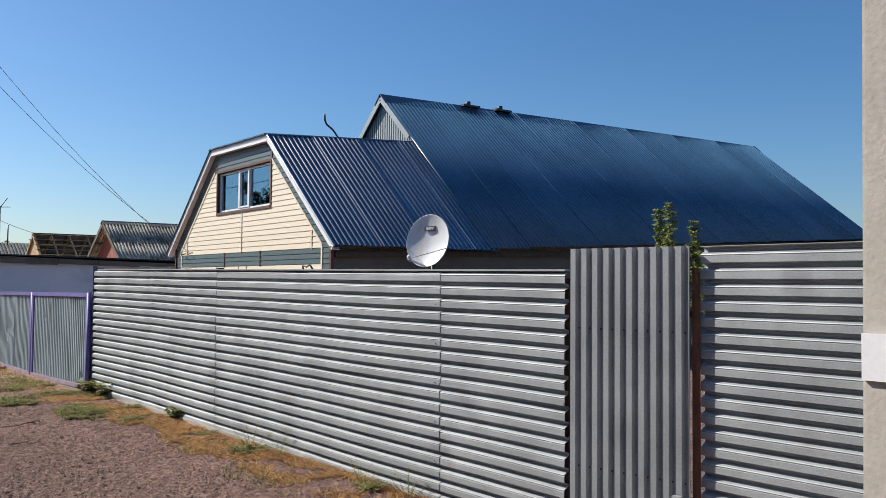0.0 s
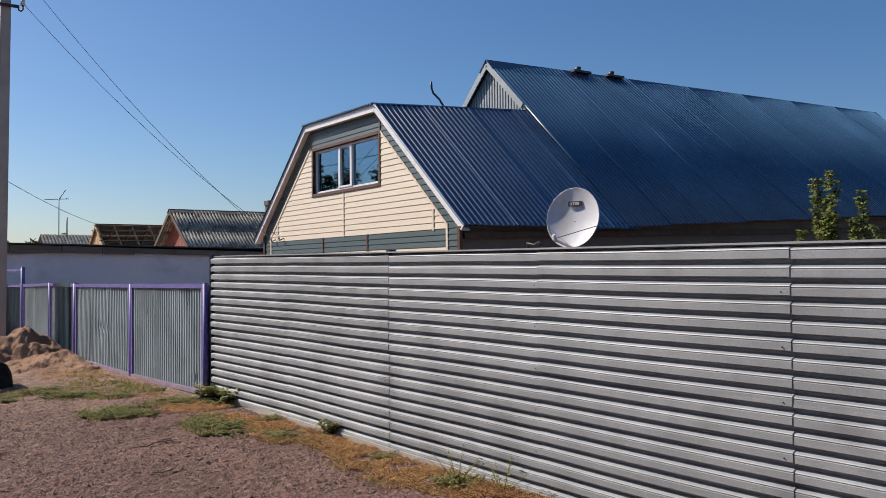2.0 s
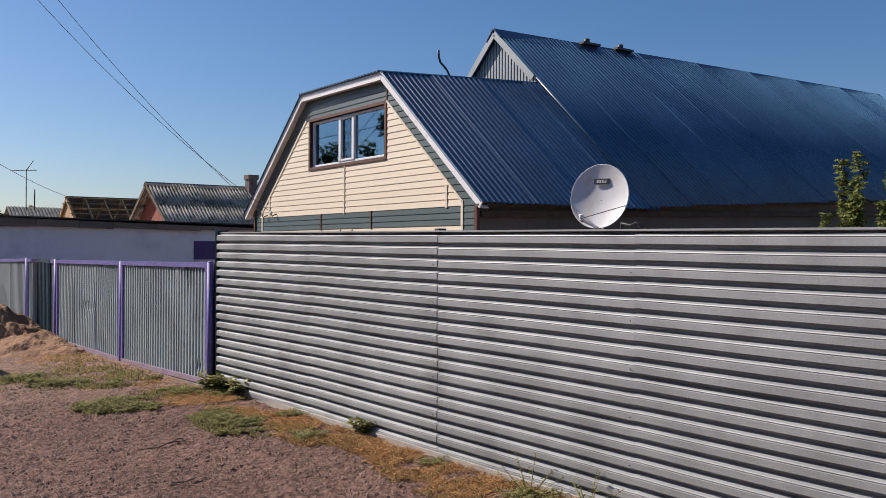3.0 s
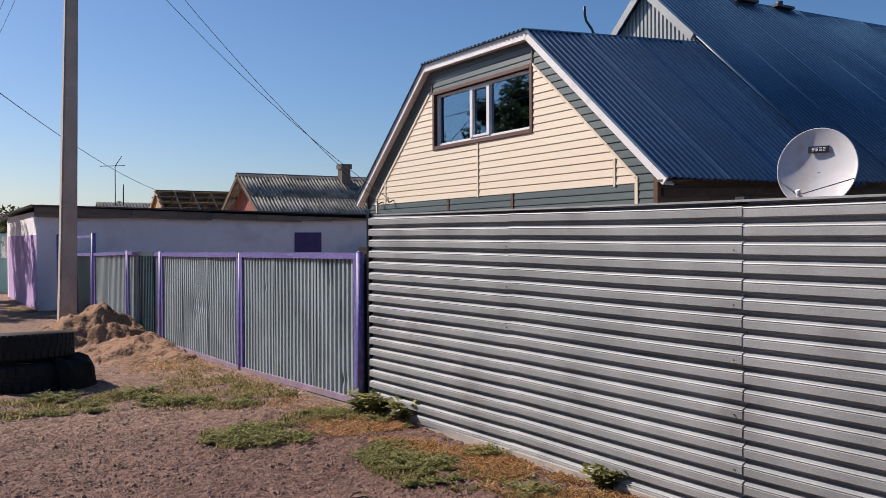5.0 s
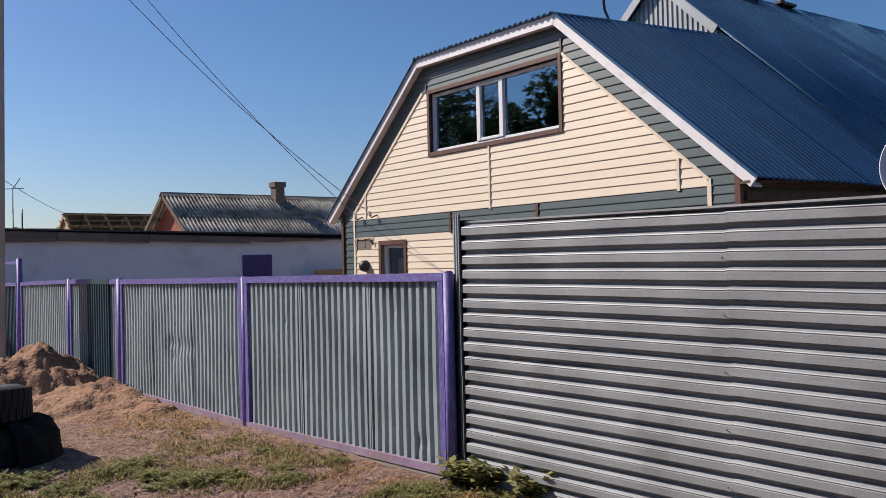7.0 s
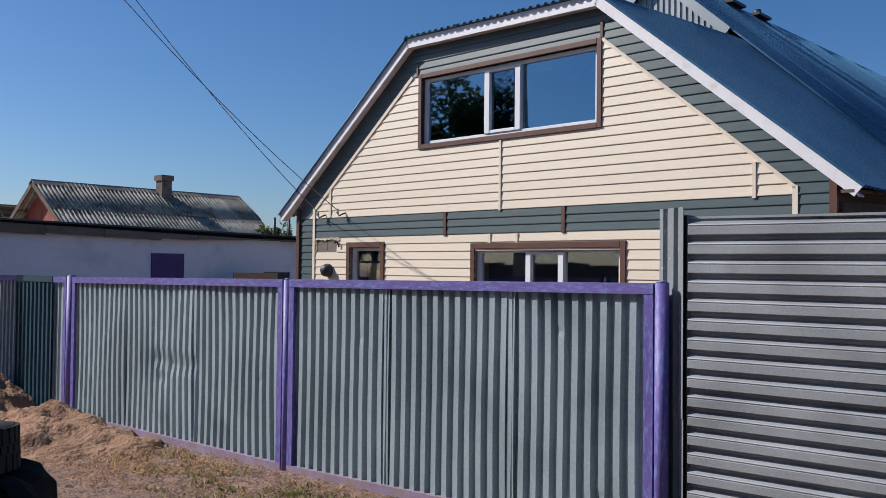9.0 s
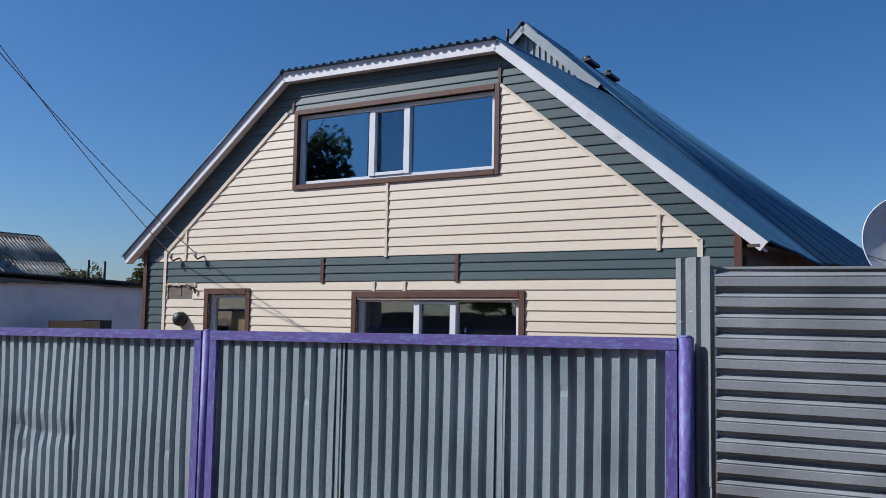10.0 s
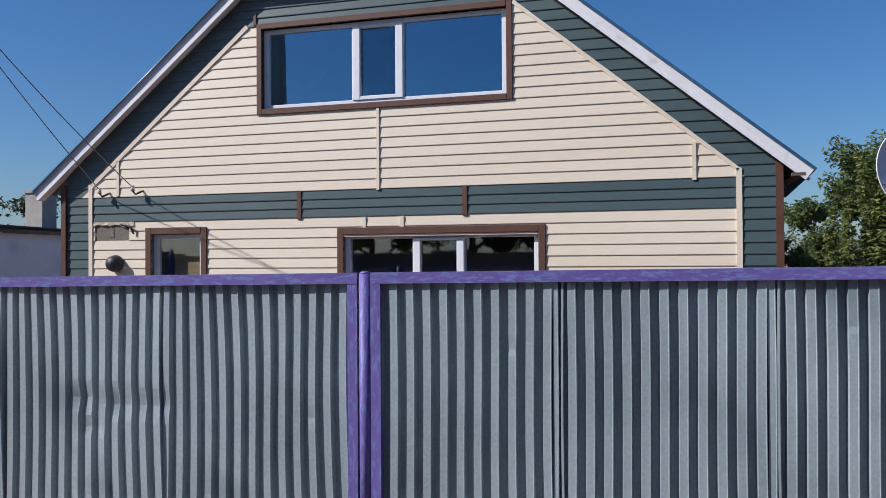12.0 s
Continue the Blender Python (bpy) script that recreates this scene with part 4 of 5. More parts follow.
part("roof", bm, M_DARKSTEEL, shed, "flat black roofing felt roof")
part("shutter", shape((box, 9.22, 10.0, SY0 - 0.04, SY0 + 0.02, 1.24, 1.78)), M_SHUTTER, shed, "dark purple window shutter")
part("small_window", shape((box, 12.2, 12.95, SY0 - 0.03, SY0 + 0.02, 1.0, 1.38)), M_DARKSTEEL, shed)
board = solid("plywood_board", shape((box, 10.8, 12.0, 27.9, 27.95, GROUND - 0.02, 1.37)), M_RAWWOOD, "brown plywood board leaning by the shed", "board")

# ---- sheds further back ----


def slate_shed():
    s = thing("red_gabled_shed", "shed with red board gable and mossy wavy slate roof", "shed")
    x0, x1, ry, rz, ey, ez = 11.75, 19.9, 41.0, 4.25, 38.3, 2.45
    part("wall", shape((box, x0 + 0.35, x1 - 0.2, ey + 0.4, ey + 0.6, BASE, ez + 0.1)), M_WHITEWASH, s)
    part("wall", shape((box, x0 + 0.35, x1 - 0.2, 2 * ry - ey - 0.6, 2 * ry - ey - 0.4, BASE, ez + 0.1)), M_WHITEWASH, s)
    n = 22
    for k in range(n):
        a = ey + 0.4 + (2 * (ry - ey) - 0.8) * k / n
        b = ey + 0.4 + (2 * (ry - ey) - 0.8) * (k + 1) / n - 0.012
        h = lambda y: rz - 0.08 - abs(y - ry) * (rz - ez) / (ry - ey)
        bm = bmesh.new()
        hexa(bm, [V(x0 + 0.38, a, BASE), V(x0 + 0.42, a, BASE), V(x0 + 0.42, b, BASE), V(x0 + 0.38, b, BASE)], [V(x0 + 0.38, a, h(a)), V(x0 + 0.42, a, h(a)), V(x0 + 0.42, b, h(b)), V(x0 + 0.38, b, h(b))])
        part("gable_board", bm, M_REDBOARD, s)
    for side in (-1, 1):
        foot = V(0, ry + side * (ry - ey), ez)
        down = V(0, side * (ry - ey), ez - rz)
        length = down.length
        down.normalize()
        up = V(1, 0, 0).cross(down)
        up = up if up.z > 0 else -up
        for r in range(2):
            x = x0
            k = 0
            while x < x1 - 0.1:
                bm = bmesh.new()
                seg = length / 2 + 0.1
                ribbed(bm, V(x, ry, rz) + down * (length / 2 * r) + up * (0.02 - 0.03 * r + 0.008 * (k % 2)), V(1, 0, 0), down, up, profile_wave(min(1.12, x1 - x + 0.05), 0.15, 0.062), seg, thick=0.008, smooth=True)
                part("slate_sheet", bm, M_SLATE, s)
                x += 1.03
                k += 1
    part("ridge", shape((beam, (x0 - 0.05, ry - 0.1, rz + 0.02), (x1, ry - 0.1, rz + 0.02), 0.28, 0.02, (0, -0.55, 0.8)), (beam, (x0 - 0.05, ry + 0.1, rz + 0.02), (x1, ry + 0.1, rz + 0.02), 0.28, 0.02, (0, 0.55, 0.8))), M_OLDWOOD, s)
    for side in (-1, 1):
        part("barge_board", shape((beam, (x0, ry, rz - 0.03), (x0, ry + side * 2.75, rz - 0.03 - 2.75 * (rz - ez) / (ry - ey)), 0.16, 0.04, (-1, 0, 0))), M_BARK, s)
    bm = bmesh.new()
    box(bm, 16.22, 16.62, 40.52, 40.95, 3.4, 4.66)
    box(bm, 16.17, 16.67, 40.47, 41.0, 4.66, 4.86)
    part("chimney", bm, M_BRICKOLD, s, "sooty grey chimney stack")
    return s


slate_shed()


def raw_shed():
    s = thing("unfinished_shed", "unfinished shed with bare timber rafters and battens", "shed")
    x0, x1, ry, rz, ey, ez = 11.75, 19.0, 54.6, 4.32, 52.0, 2.5
    part("wall", shape((box, x0 + 0.1, x1, ey + 0.2, ey + 0.4, BASE, ez)), M_RAWWOOD, s)
    part("wall", shape((box, x0 + 0.1, x1, 2 * ry - ey - 0.4, 2 * ry - ey - 0.2, BASE, ez)), M_RAWWOOD, s)
    n = 12
    for k in range(n):
        a = ey + 2 * (ry - ey) * k / n
        b = ey + 2 * (ry - ey) * (k + 1) / n - 0.02
        h = lambda y: rz - 0.06 - abs(y - ry) * (rz - ez) / (ry - ey)
        bm = bmesh.new()
        hexa(bm, [V(x0 + 0.1, a, BASE), V(x0 + 0.13, a, BASE), V(x0 + 0.13, b, BASE), V(x0 + 0.1, b, BASE)], [V(x0 + 0.1, a, h(a)), V(x0 + 0.13, a, h(a)), V(x0 + 0.13, b, h(b)), V(x0 + 0.1, b, h(b))])
        part("gable_board", bm, M_RAWWOOD, s)
    for side in (-1, 1):
        if side > 0:
            for k in range(14):
                t0, t1 = k / 14, (k + 1) / 14 - 0.006
                part("roof_board", shape((beam, (x0, ry + (ry - ey) * (t0 + t1) / 2, lerp(rz, ez, (t0 + t1) / 2) + 0.03), (x1, ry + (ry - ey) * (t0 + t1) / 2, lerp(rz, ez, (t0 + t1) / 2) + 0.03), (ry - ey) / 14 * 1.15, 0.025, (0, 0.57, 0.82))), M_OLDWOOD, s)
        x = x0
        while x <= x1:
            part("rafter", shape((beam, (x, ry, rz - 0.1), (x, ry + side * (ry - ey), ez - 0.1), 0.06, 0.14)), M_RAWWOOD, s)
            x += 1.0
        for k in range(6):
            t = (k + 0.15) / 6
            part("batten", shape((beam, (x0 - 0.1, ry + side * (ry - ey) * t, lerp(rz, ez, t) + 0.0), (x1, ry + side * (ry - ey) * t, lerp(rz, ez, t) + 0.0), 0.13, 0.04)), M_OLDWOOD if k % 2 else M_RAWWOOD, s)


raw_shed()


def grey_shed():
    s = thing("far_grey_shed", "low far shed with grey ribbed roof", "shed")
    part("wall", shape((box, 13.2, 24, 76, 80, BASE, 3.4)), M_WHITEWASH, s)
    bm = bmesh.new()
    ribbed(bm, V(12.9, 78, 4.62), V(1, 0, 0), V(0, -2.6, -1.4).normalized(), V(0, -0.47, 0.88), profile_c21(11.5, 0.25, 0.05), 2.95)
    part("roof", bm, M_SLATE, s)
    bm = bmesh.new()
    ribbed(bm, V(12.9, 78, 4.62), V(1, 0, 0), V(0, 2.6, -1.4).normalized(), V(0, 0.47, 0.88), profile_c21(11.5, 0.25, 0.05), 2.95)
    part("roof", bm, M_SLATE, s)
    a = thing("roof_antenna", "thin television antenna on a tall mast", "antenna")
    part("mast", shape((tube, (14.1, 77, 4.3), (14.1, 77, 7.5), 0.035, 8)), M_DARKSTEEL, a)
    part("boom", shape((tube, (13.0, 77, 7.35), (14.9, 77.3, 7.5), 0.025, 6)), M_DARKSTEEL, a)
    for k in range(4):
        x = 13.3 + k * 0.45
        part("element", shape((tube, (x - 0.1, 76.4, 7.38 + k * 0.03), (x + 0.1, 77.9, 7.42 + k * 0.03), 0.015, 5)), M_DARKSTEEL, a)
    part("element", shape((tube, (14.1, 77, 7.4), (14.6, 77, 8.2), 0.03, 6)), M_DARKSTEEL, a)
    b = thing("roof_antenna", "short antenna mast on the far roof", "antenna")
    part("mast", shape((tube, (14.7, 77, 4.4), (14.7, 77, 6.0), 0.05, 8)), M_DARKSTEEL, b)


grey_shed()

# teal gate beyond the shed
g = thing("teal_gate", "teal metal gate with small panes beside the shed", "gate")
part("panel", shape((box, 2.72, 3.26, 37.6, 37.65, GROUND, 1.05)), M_TEAL, g)
part("frame", shape((box, 2.72, 3.26, 37.6, 37.64, 1.75, 1.83), (box, 2.72, 2.78, 37.6, 37.64, 1.05, 1.75), (box, 2.97, 3.02, 37.6, 37.64, 1.05, 1.75), (box, 3.2, 3.26, 37.6, 37.64, 1.05, 1.75)), M_TEAL, g)
part("pane", shape((box, 2.75, 3.22, 37.62, 37.63, 1.05, 1.75)), M_GLASSLOW, g)
part("post", shape((box, 3.28, 3.45, 37.4, 37.7, GROUND, 2.35)), M_RUST, g)
part("post", shape((box, 2.55, 2.70, 37.4, 37.7, GROUND, 2.35)), M_RUST, g)
part("top_bar", shape((box, 2.55, 3.45, 37.5, 37.58, 2.28, 2.38)), M_OLDWOOD, g)

# ---- utility poles ----


def utility_pole(x, y, top_dx, height, w0, w1, arms, label):
    p = thing("utility_pole", label, "utility pole")
    bm = bmesh.new()
    b = [V(x + sx * w0 / 2, y + sy * w0 / 2, GROUND - 0.3) for sx, sy in ((-1, -1), (1, -1), (1, 1), (-1, 1))]
    t = [V(x + top_dx + sx * w1 / 2, y + sy * w1 / 2, height) for sx, sy in ((-1, -1), (1, -1), (1, 1), (-1, 1))]
    hexa(bm, b, t)
    bmesh.ops.bevel(bm, geom=bm.edges[:], offset=0.025, segments=2, affect="EDGES")
    part("shaft", bm, M_CONCRETE, p)
    for z in arms:
        ax = x + top_dx * z / height
        part("crossarm", shape((beam, (ax - 0.24, y - 0.16, z), (ax + 0.24, y - 0.16, z), 0.05, 0.06)), M_DARKSTEEL, p)
        for s in (-1, 1):
            hook = [V(ax + s * 0.22, y - 0.16, z), V(ax + s * 0.23, y - 0.16, z - 0.07), V(ax + s * 0.27, y - 0.16, z - 0.09), V(ax + s * 0.31, y - 0.16, z - 0.05), V(ax + s * 0.31, y - 0.16, z + 0.04)]
            bm = bmesh.new()
            path_tube(bm, hook, 0.018, 6)
            part("hook", bm, M_DARKSTEEL, p)
            part("insulator", shape((tube, hook[-1], hook[-1] + V(0, 0, 0.14), 0.055, 10, 0.035)), M_PORCELAIN, p)
    return p


utility_pole(2.52, 22.8, 0.18, 8.6, 0.30, 0.17, (7.2, 7.8), "tapered grey concrete utility pole with two crossarms")
near = utility_pole(3.86, 1.79, 0.0, 8.6, 0.27, 0.18, (), "grey concrete utility pole close to the fence")
part("paper_notice", shape((box, 3.712, 3.732, 1.69, 1.90, 1.22, 1.42)), M_WHITE, near, "torn white paper notice")


def cable(points, r, label, sag=0.3, n=24):
    bm = bmesh.new()
    a, b = Vector(points[0]), Vector(points[1])
    pts = [a.lerp(b, i / n) - V(0, 0, sag * 4 * (i / n) * (1 - i / n)) for i in range(n + 1)]
    path_tube(bm, pts, r, 5)
    return solid("power_cable", bm, M_WIRE, label, "cable")


def house_point(v, u, z):
    return HOUSE @ V(v, u, z)


INS_A, INS_B = house_point(-0.10, 7.46, 2.365), house_point(-0.10, 6.98, 2.38)
cable((V(2.98, 22.64, 7.9), INS_A), 0.0062, "thin dark power cable from pole to house", 0.3)
cable((V(2.97, 22.64, 7.3), INS_B), 0.0062, "thin dark power cable from pole to house", 0.3)
for z in (7.3, 7.9):
    cable((V(2.37, 22.64, z), V(3.40, 1.79, z + 0.5)), 0.0062, "thin dark power cable along the street", 0.35)
    cable((V(2.37, 22.64, z), V(2.0, 62.0, z + 0.3)), 0.0062, "thin dark power cable along the street", 0.5)
cable((V(0.5, 28.0, 6.0), V(11.75, 54.6, 4.35)), 0.012, "thin cable crossing to the far sheds", 0.35)


def house_fittings():
    for u, z in ((7.46, 2.35), (6.98, 2.365)):
        t = thing("wall_insulator", "white porcelain insulator on a hook on the siding", "insulator", HOUSE, group="house insulators")
        bm = bmesh.new()
        path_tube(bm, [V(-0.0, u - 0.08, z - 0.02), V(-0.06, u - 0.08, z - 0.04), V(-0.10, u - 0.04, z - 0.07), V(-0.10, u, z - 0.03)], 0.012, 6)
        part("hook", bm, M_DARKSTEEL, t)
        part("insulator", shape((tube, (-0.10, u, z - 0.03), (-0.10, u, z + 0.04), 0.026, 12, 0.018)), M_PORCELAIN, t)
    # Plain dome standing in for an unidentified dark round device, not a light.
    t = thing("wall_lamp", "round black device on the cream siding", "lamp", HOUSE)
    bm = bmesh.new()
    lathe(bm, [(0.0, 0.10), (0.05, 0.095), (0.09, 0.06), (0.105, 0.0), (0.105, -0.03), (0.0, -0.03)], 20)
    bmesh.ops.transform(bm, matrix=pose(-0.05, 7.28, 1.46, 0, -90, 0), verts=bm.verts)
    part("shade", bm, M_DARKSTEEL, t)
    # bent pipe on the roof
    t = thing("roof_pipe", "thin bent grey pipe above the roof", "pipe")
    bm = bmesh.new()
    path_tube(bm, [V(9.86, 17.44, 5.47), V(9.88, 17.45, 5.33), V(9.95, 17.50, 5.25), V(10.2, 17.64, 5.17), V(10.5, 17.82, 4.98), V(10.6, 17.9, 4.72)], 0.022, 8)
    part("pipe", bm, M_DARKSTEEL, t)
    for v in (6.21, 7.32):
        z = lerp(6.265, 6.50, (v - V_BIG) / (V_END - V_BIG))
        t = thing("ridge_vent", "small dark metal vent on the roof ridge", "vent", HOUSE, group="ridge vents")
        part("plate", shape((beam, (v - 0.2, 3.68, z + 0.03), (v + 0.35, 3.68, z + 0.03), 0.3, 0.05)), M_DARKSTEEL, t)
        part("cap", shape((tube, (v + 0.05, 3.68, z + 0.05), (v + 0.05, 3.68, z + 0.16), 0.07, 10)), M_DARKSTEEL, t)


house_fittings()


def satellite_dish():
    t = thing("satellite_dish", "white satellite dish with a dark name plate", "satellite dish")
    c = V(9.30, 12.66, 2.385)
    n = V(-0.93, -0.32, 0.17).normalized()
    m = look(c, c + n)  # -Z looks out of the dish
    bm = bmesh.new()
    prof = [(0.0, 0.085)] + [(0.465 * k / 10, 0.085 * (1 - (k / 10) ** 2)) for k in range(1, 11)] + [(0.472, -0.004), (0.478, 0.004), (0.472, 0.012)] + [(0.465 * k / 10, 0.085 * (1 - (k / 10) ** 2) + 0.008) for k in range(10, 0, -1)] + [(0.0, 0.094)]
    lathe(bm, prof, 48)
    bmesh.ops.transform(bm, matrix=m @ Matrix.Diagonal((0.97, 1.02, 1, 1)), verts=bm.verts)
    part("reflector", bm, M_DISH, t)
    at = lambda x, y, z: m @ V(x, y, z)
    bm = bmesh.new()
    w, h = 0.12, 0.04
    zz = lambda x, y: 0.085 * (1 - (x * x + y * y) / 0.216) - 0.006
    ctr = (0.0, 0.235)
    # name plate with plain bars in place of the mark
    hexa(bm, [at(ctr[0] + sx * w, ctr[1] + sy * h, zz(*ctr) - 0.006) for sx, sy in ((-1, -1), (1, -1), (1, 1), (-1, 1))],
         [at(ctr[0] + sx * w, ctr[1] + sy * h, zz(*ctr) - 0.016) for sx, sy in ((-1, -1), (1, -1), (1, 1), (-1, 1))])
    part("name_plate", bm, M_INK, t, "black name plate")
    bm = bmesh.new()
    for k in range(4):
        x0 = -0.078 + k * 0.042
        for dy in (-0.016, 0.0, 0.016):
            hexa(bm, [at(x, y, zz(*ctr) - 0.016) for x, y in ((x0, dy + ctr[1] - 0.004), (x0 + 0.03, dy + ctr[1] - 0.004), (x0 + 0.03, dy + ctr[1] + 0.004), (x0, dy + ctr[1] + 0.004))],
                 [at(x, y, zz(*ctr) - 0.019) for x, y in ((x0, dy + ctr[1] - 0.004), (x0 + 0.03, dy + ctr[1] - 0.004), (x0 + 0.03, dy + ctr[1] + 0.004), (x0, dy + ctr[1] + 0.004))])
    part("plate_mark", bm, M_WHITE, t)
    tip = at(0.07, -0.42, -0.42)
    part("arm", shape((beam, at(0, -0.47, 0.02), tip, 0.025, 0.035)), M_PVC, t)
    part("brace", shape((tube, at(0.42, -0.15, 0.0), tip, 0.006, 6)), M_DARKSTEEL, t)
    part("brace", shape((tube, at(-0.42, -0.15, 0.0), tip, 0.006, 6)), M_DARKSTEEL, t)
    part("receiver", shape((tube, tip + V(0, 0, 0.06), tip + V(0.05, 0, -0.04), 0.03, 10)), M_PVC, t)
    part("mast", shape((tube, at(0, -0.05, 0.2), V(at(0, -0.05, 0.2).x, at(0, -0.05, 0.2).y, GROUND - 0.1), 0.035, 12), (tube, at(0, 0, 0.10), at(0, -0.05, 0.22), 0.05, 10)), M_DARKSTEEL, t)


satellite_dish()

# ---- sand pile and tyres ----


def sand_pile():
    bm = bmesh.new()
    cx, cy = 2.82, 20.9
    n, r0 = 96, 2.6
    grid = []
    for i in range(n + 1):
        row = []
        for j in range(n + 1):
            x, y = cx - 1.5 + 3.0 * i / n, cy - 3.0 + 5.2 * j / n
            x = min(x, 4.209 - 0.036 * y - 0.03)
            dx, dy = (x - 2.70) / 1.08, (y - 21.25) / (1.08 if y < 21.25 else 1.4)
            d = math.hypot(dx, dy)
            h = 0.50 * math.sin(min(1.0, max(0.0, 1.12 * (1 - d))) * math.pi / 2) ** 1.1
            dx, dy = (x - 3.0) / 0.95, (y - 19.6) / 1.7
            h = max(h, 0.20 * max(0, 1 - math.hypot(dx, dy)) ** 0.7)
            rough = noise.fractal(V(x * 2.6, y * 2.6, 3), 0.8, 2.1, 6)
            h = h * (1 + 0.26 * rough) + (0.06 * rough if h > 0.02 else 0)
            row.append(bm.verts.new((x, y, GROUND - 0.03 + max(0, h) + (0 if h > 0.01 else -0.05) + ground_z(x, y) - GROUND)))
        grid.append(row)
    for i in range(n):
        for j in range(n):
            f = bm.faces.new((grid[i][j], grid[i + 1][j], grid[i + 1][j + 1], grid[i][j + 1]))
            f.smooth = True
    return solid("sand_pile", bm, M_SAND, "heap of orange building sand against the fence", "sand pile", kind="stuff")


sand_pile()


def tyre(x, y, z, r, h, label, tilt=0.0, lugs=44):
    t = thing("tyre", label, "tyre", pose(x, y, z, tilt, 0, 0))
    bm = bmesh.new()
    prof = [(r * 0.56, 0.05 * h), (r * 0.60, 0.0), (r * 0.80, -0.02 * h), (r * 0.94, 0.08 * h), (r * 0.985, 0.2 * h), (r * 0.985, 0.8 * h), (r * 0.94, 0.92 * h), (r * 0.80, 1.02 * h), (r * 0.60, h), (r * 0.56, 0.95 * h), (r * 0.62, 0.6 * h), (r * 0.62, 0.4 * h), (r * 0.56, 0.05 * h)]
    lathe(bm, prof, 56)
    part("carcass", bm, M_RUBBER, t)
    bm = bmesh.new()
    for k in range(lugs):
        a = 2 * math.pi * k / lugs
        for s, z0, z1 in ((0, 0.08, 0.40), (0.5, 0.60, 0.92), (0.25, 0.43, 0.57)):
            b = a + s * 2 * math.pi / lugs
            c, q = V(math.cos(b), math.sin(b), 0), V(-math.sin(b), math.cos(b), 0)
            w = math.pi * r / lugs * 0.7
            lo = [c * (r * 0.965) + q * w + V(0, 0, z0 * h), c * (r * 0.965) - q * w + V(0, 0, z0 * h), c * (r * 0.965) - q * w + V(0, 0, z1 * h), c * (r * 0.965) + q * w + V(0, 0, z1 * h)]
            hexa(bm, lo, [p + c * (r * 0.035) for p in lo])
    part("tread", bm, M_RUBBER, t)
    return t


tyre(1.28, 16.95, GROUND, 0.56, 0.31, "worn black truck tyre lying on the verge", lugs=36)
tyre(1.22, 16.95, GROUND + 0.315, 0.52, 0.30, "worn black truck tyre stacked on another", -5.0)
bm = bmesh.new()
rows = []
for k in range(9):
    a = -1.25 + k * 0.19
    z = GROUND + 0.34 + 0.025 * math.sin(k * 2.2)
    line = ((0.42, z + 0.01), (0.52, z + 0.005), (0.60, z - 0.03), (0.655 + 0.02 * math.sin(k * 1.7), z - 0.10), (0.68, GROUND + 0.10), (0.70 + 0.03 * math.sin(k * 3.1), GROUND + 0.005))
    rows.append([bm.verts.new((1.28 + r * math.cos(a), 16.95 + r * math.sin(a), h)) for r, h in line])
for p, q in zip(rows, rows[1:]):
    for k in range(5):
        bm.faces.new((p[k], p[k + 1], q[k + 1], q[k]))
bmesh.ops.solidify(bm, geom=bm.faces[:], thickness=0.014)
solid("torn_rubber_sheet", bm, M_RUBBER, "torn piece of black rubber draped on the tyres", "rubber sheet")

twig_paths = (((2.50, 11.02), (2.36, 11.0), (2.24, 10.93), (2.10, 10.95)), ((2.14, 9.83), (2.05, 9.80), (1.93, 9.84)), ((2.36, 11.0), (2.45, 11.1), (2.52, 11.13)))
for k, pts in enumerate(twig_paths):
    bm = bmesh.new()
    path_tube(bm, [V(x, y, ground_z(x, y) + 0.012 + 0.01 * (i % 2)) for i, (x, y) in enumerate(pts)], 0.005, 6)
    solid("twig", bm, M_BARK, "dark dry twig lying on the dirt road", "twig", group="twigs on the road")

box_in = solid("cardboard_box", shape((box, 0.20, 0.45, 6.15, 6.6, 1.25, 1.58)), M_RAWWOOD, "brown cardboard box behind the small window", "box")
box_in.matrix_basis = HOUSE
sill_in = solid("window_shelf", shape((box, 0.13, 0.55, 6.0, 6.9, 1.18, 1.25)), M_OLDWOOD, "plain inner shelf under the small window", "shelf")
sill_in.matrix_basis = HOUSE

stack = thing("garden_pillar", "square beige plastered pillar behind the shed roof", "pillar")
part("shaft", shape((box, 16.95, 17.45, 30.3, 30.8, 2.0, 3.2)), M_CONCRETE, stack)
part("cap", shape((box, 16.92, 17.48, 30.27, 30.83, 3.2, 3.27)), M_CONCRETE, stack)
for x in (15.7, 16.25):
    solid("steel_post", shape((tube, (x, 33.0, 2.0), (x, 33.0, 3.02), 0.04, 8)), M_DARKSTEEL, "thin dark steel post above the shed", "post", group="posts above the shed")


# ---- plants ----
def quads_mesh(name, verts, faces, material):
    me = bpy.data.meshes.new(name)
    me.from_pydata(verts, [], faces)
    me.materials.append(material)
    return me


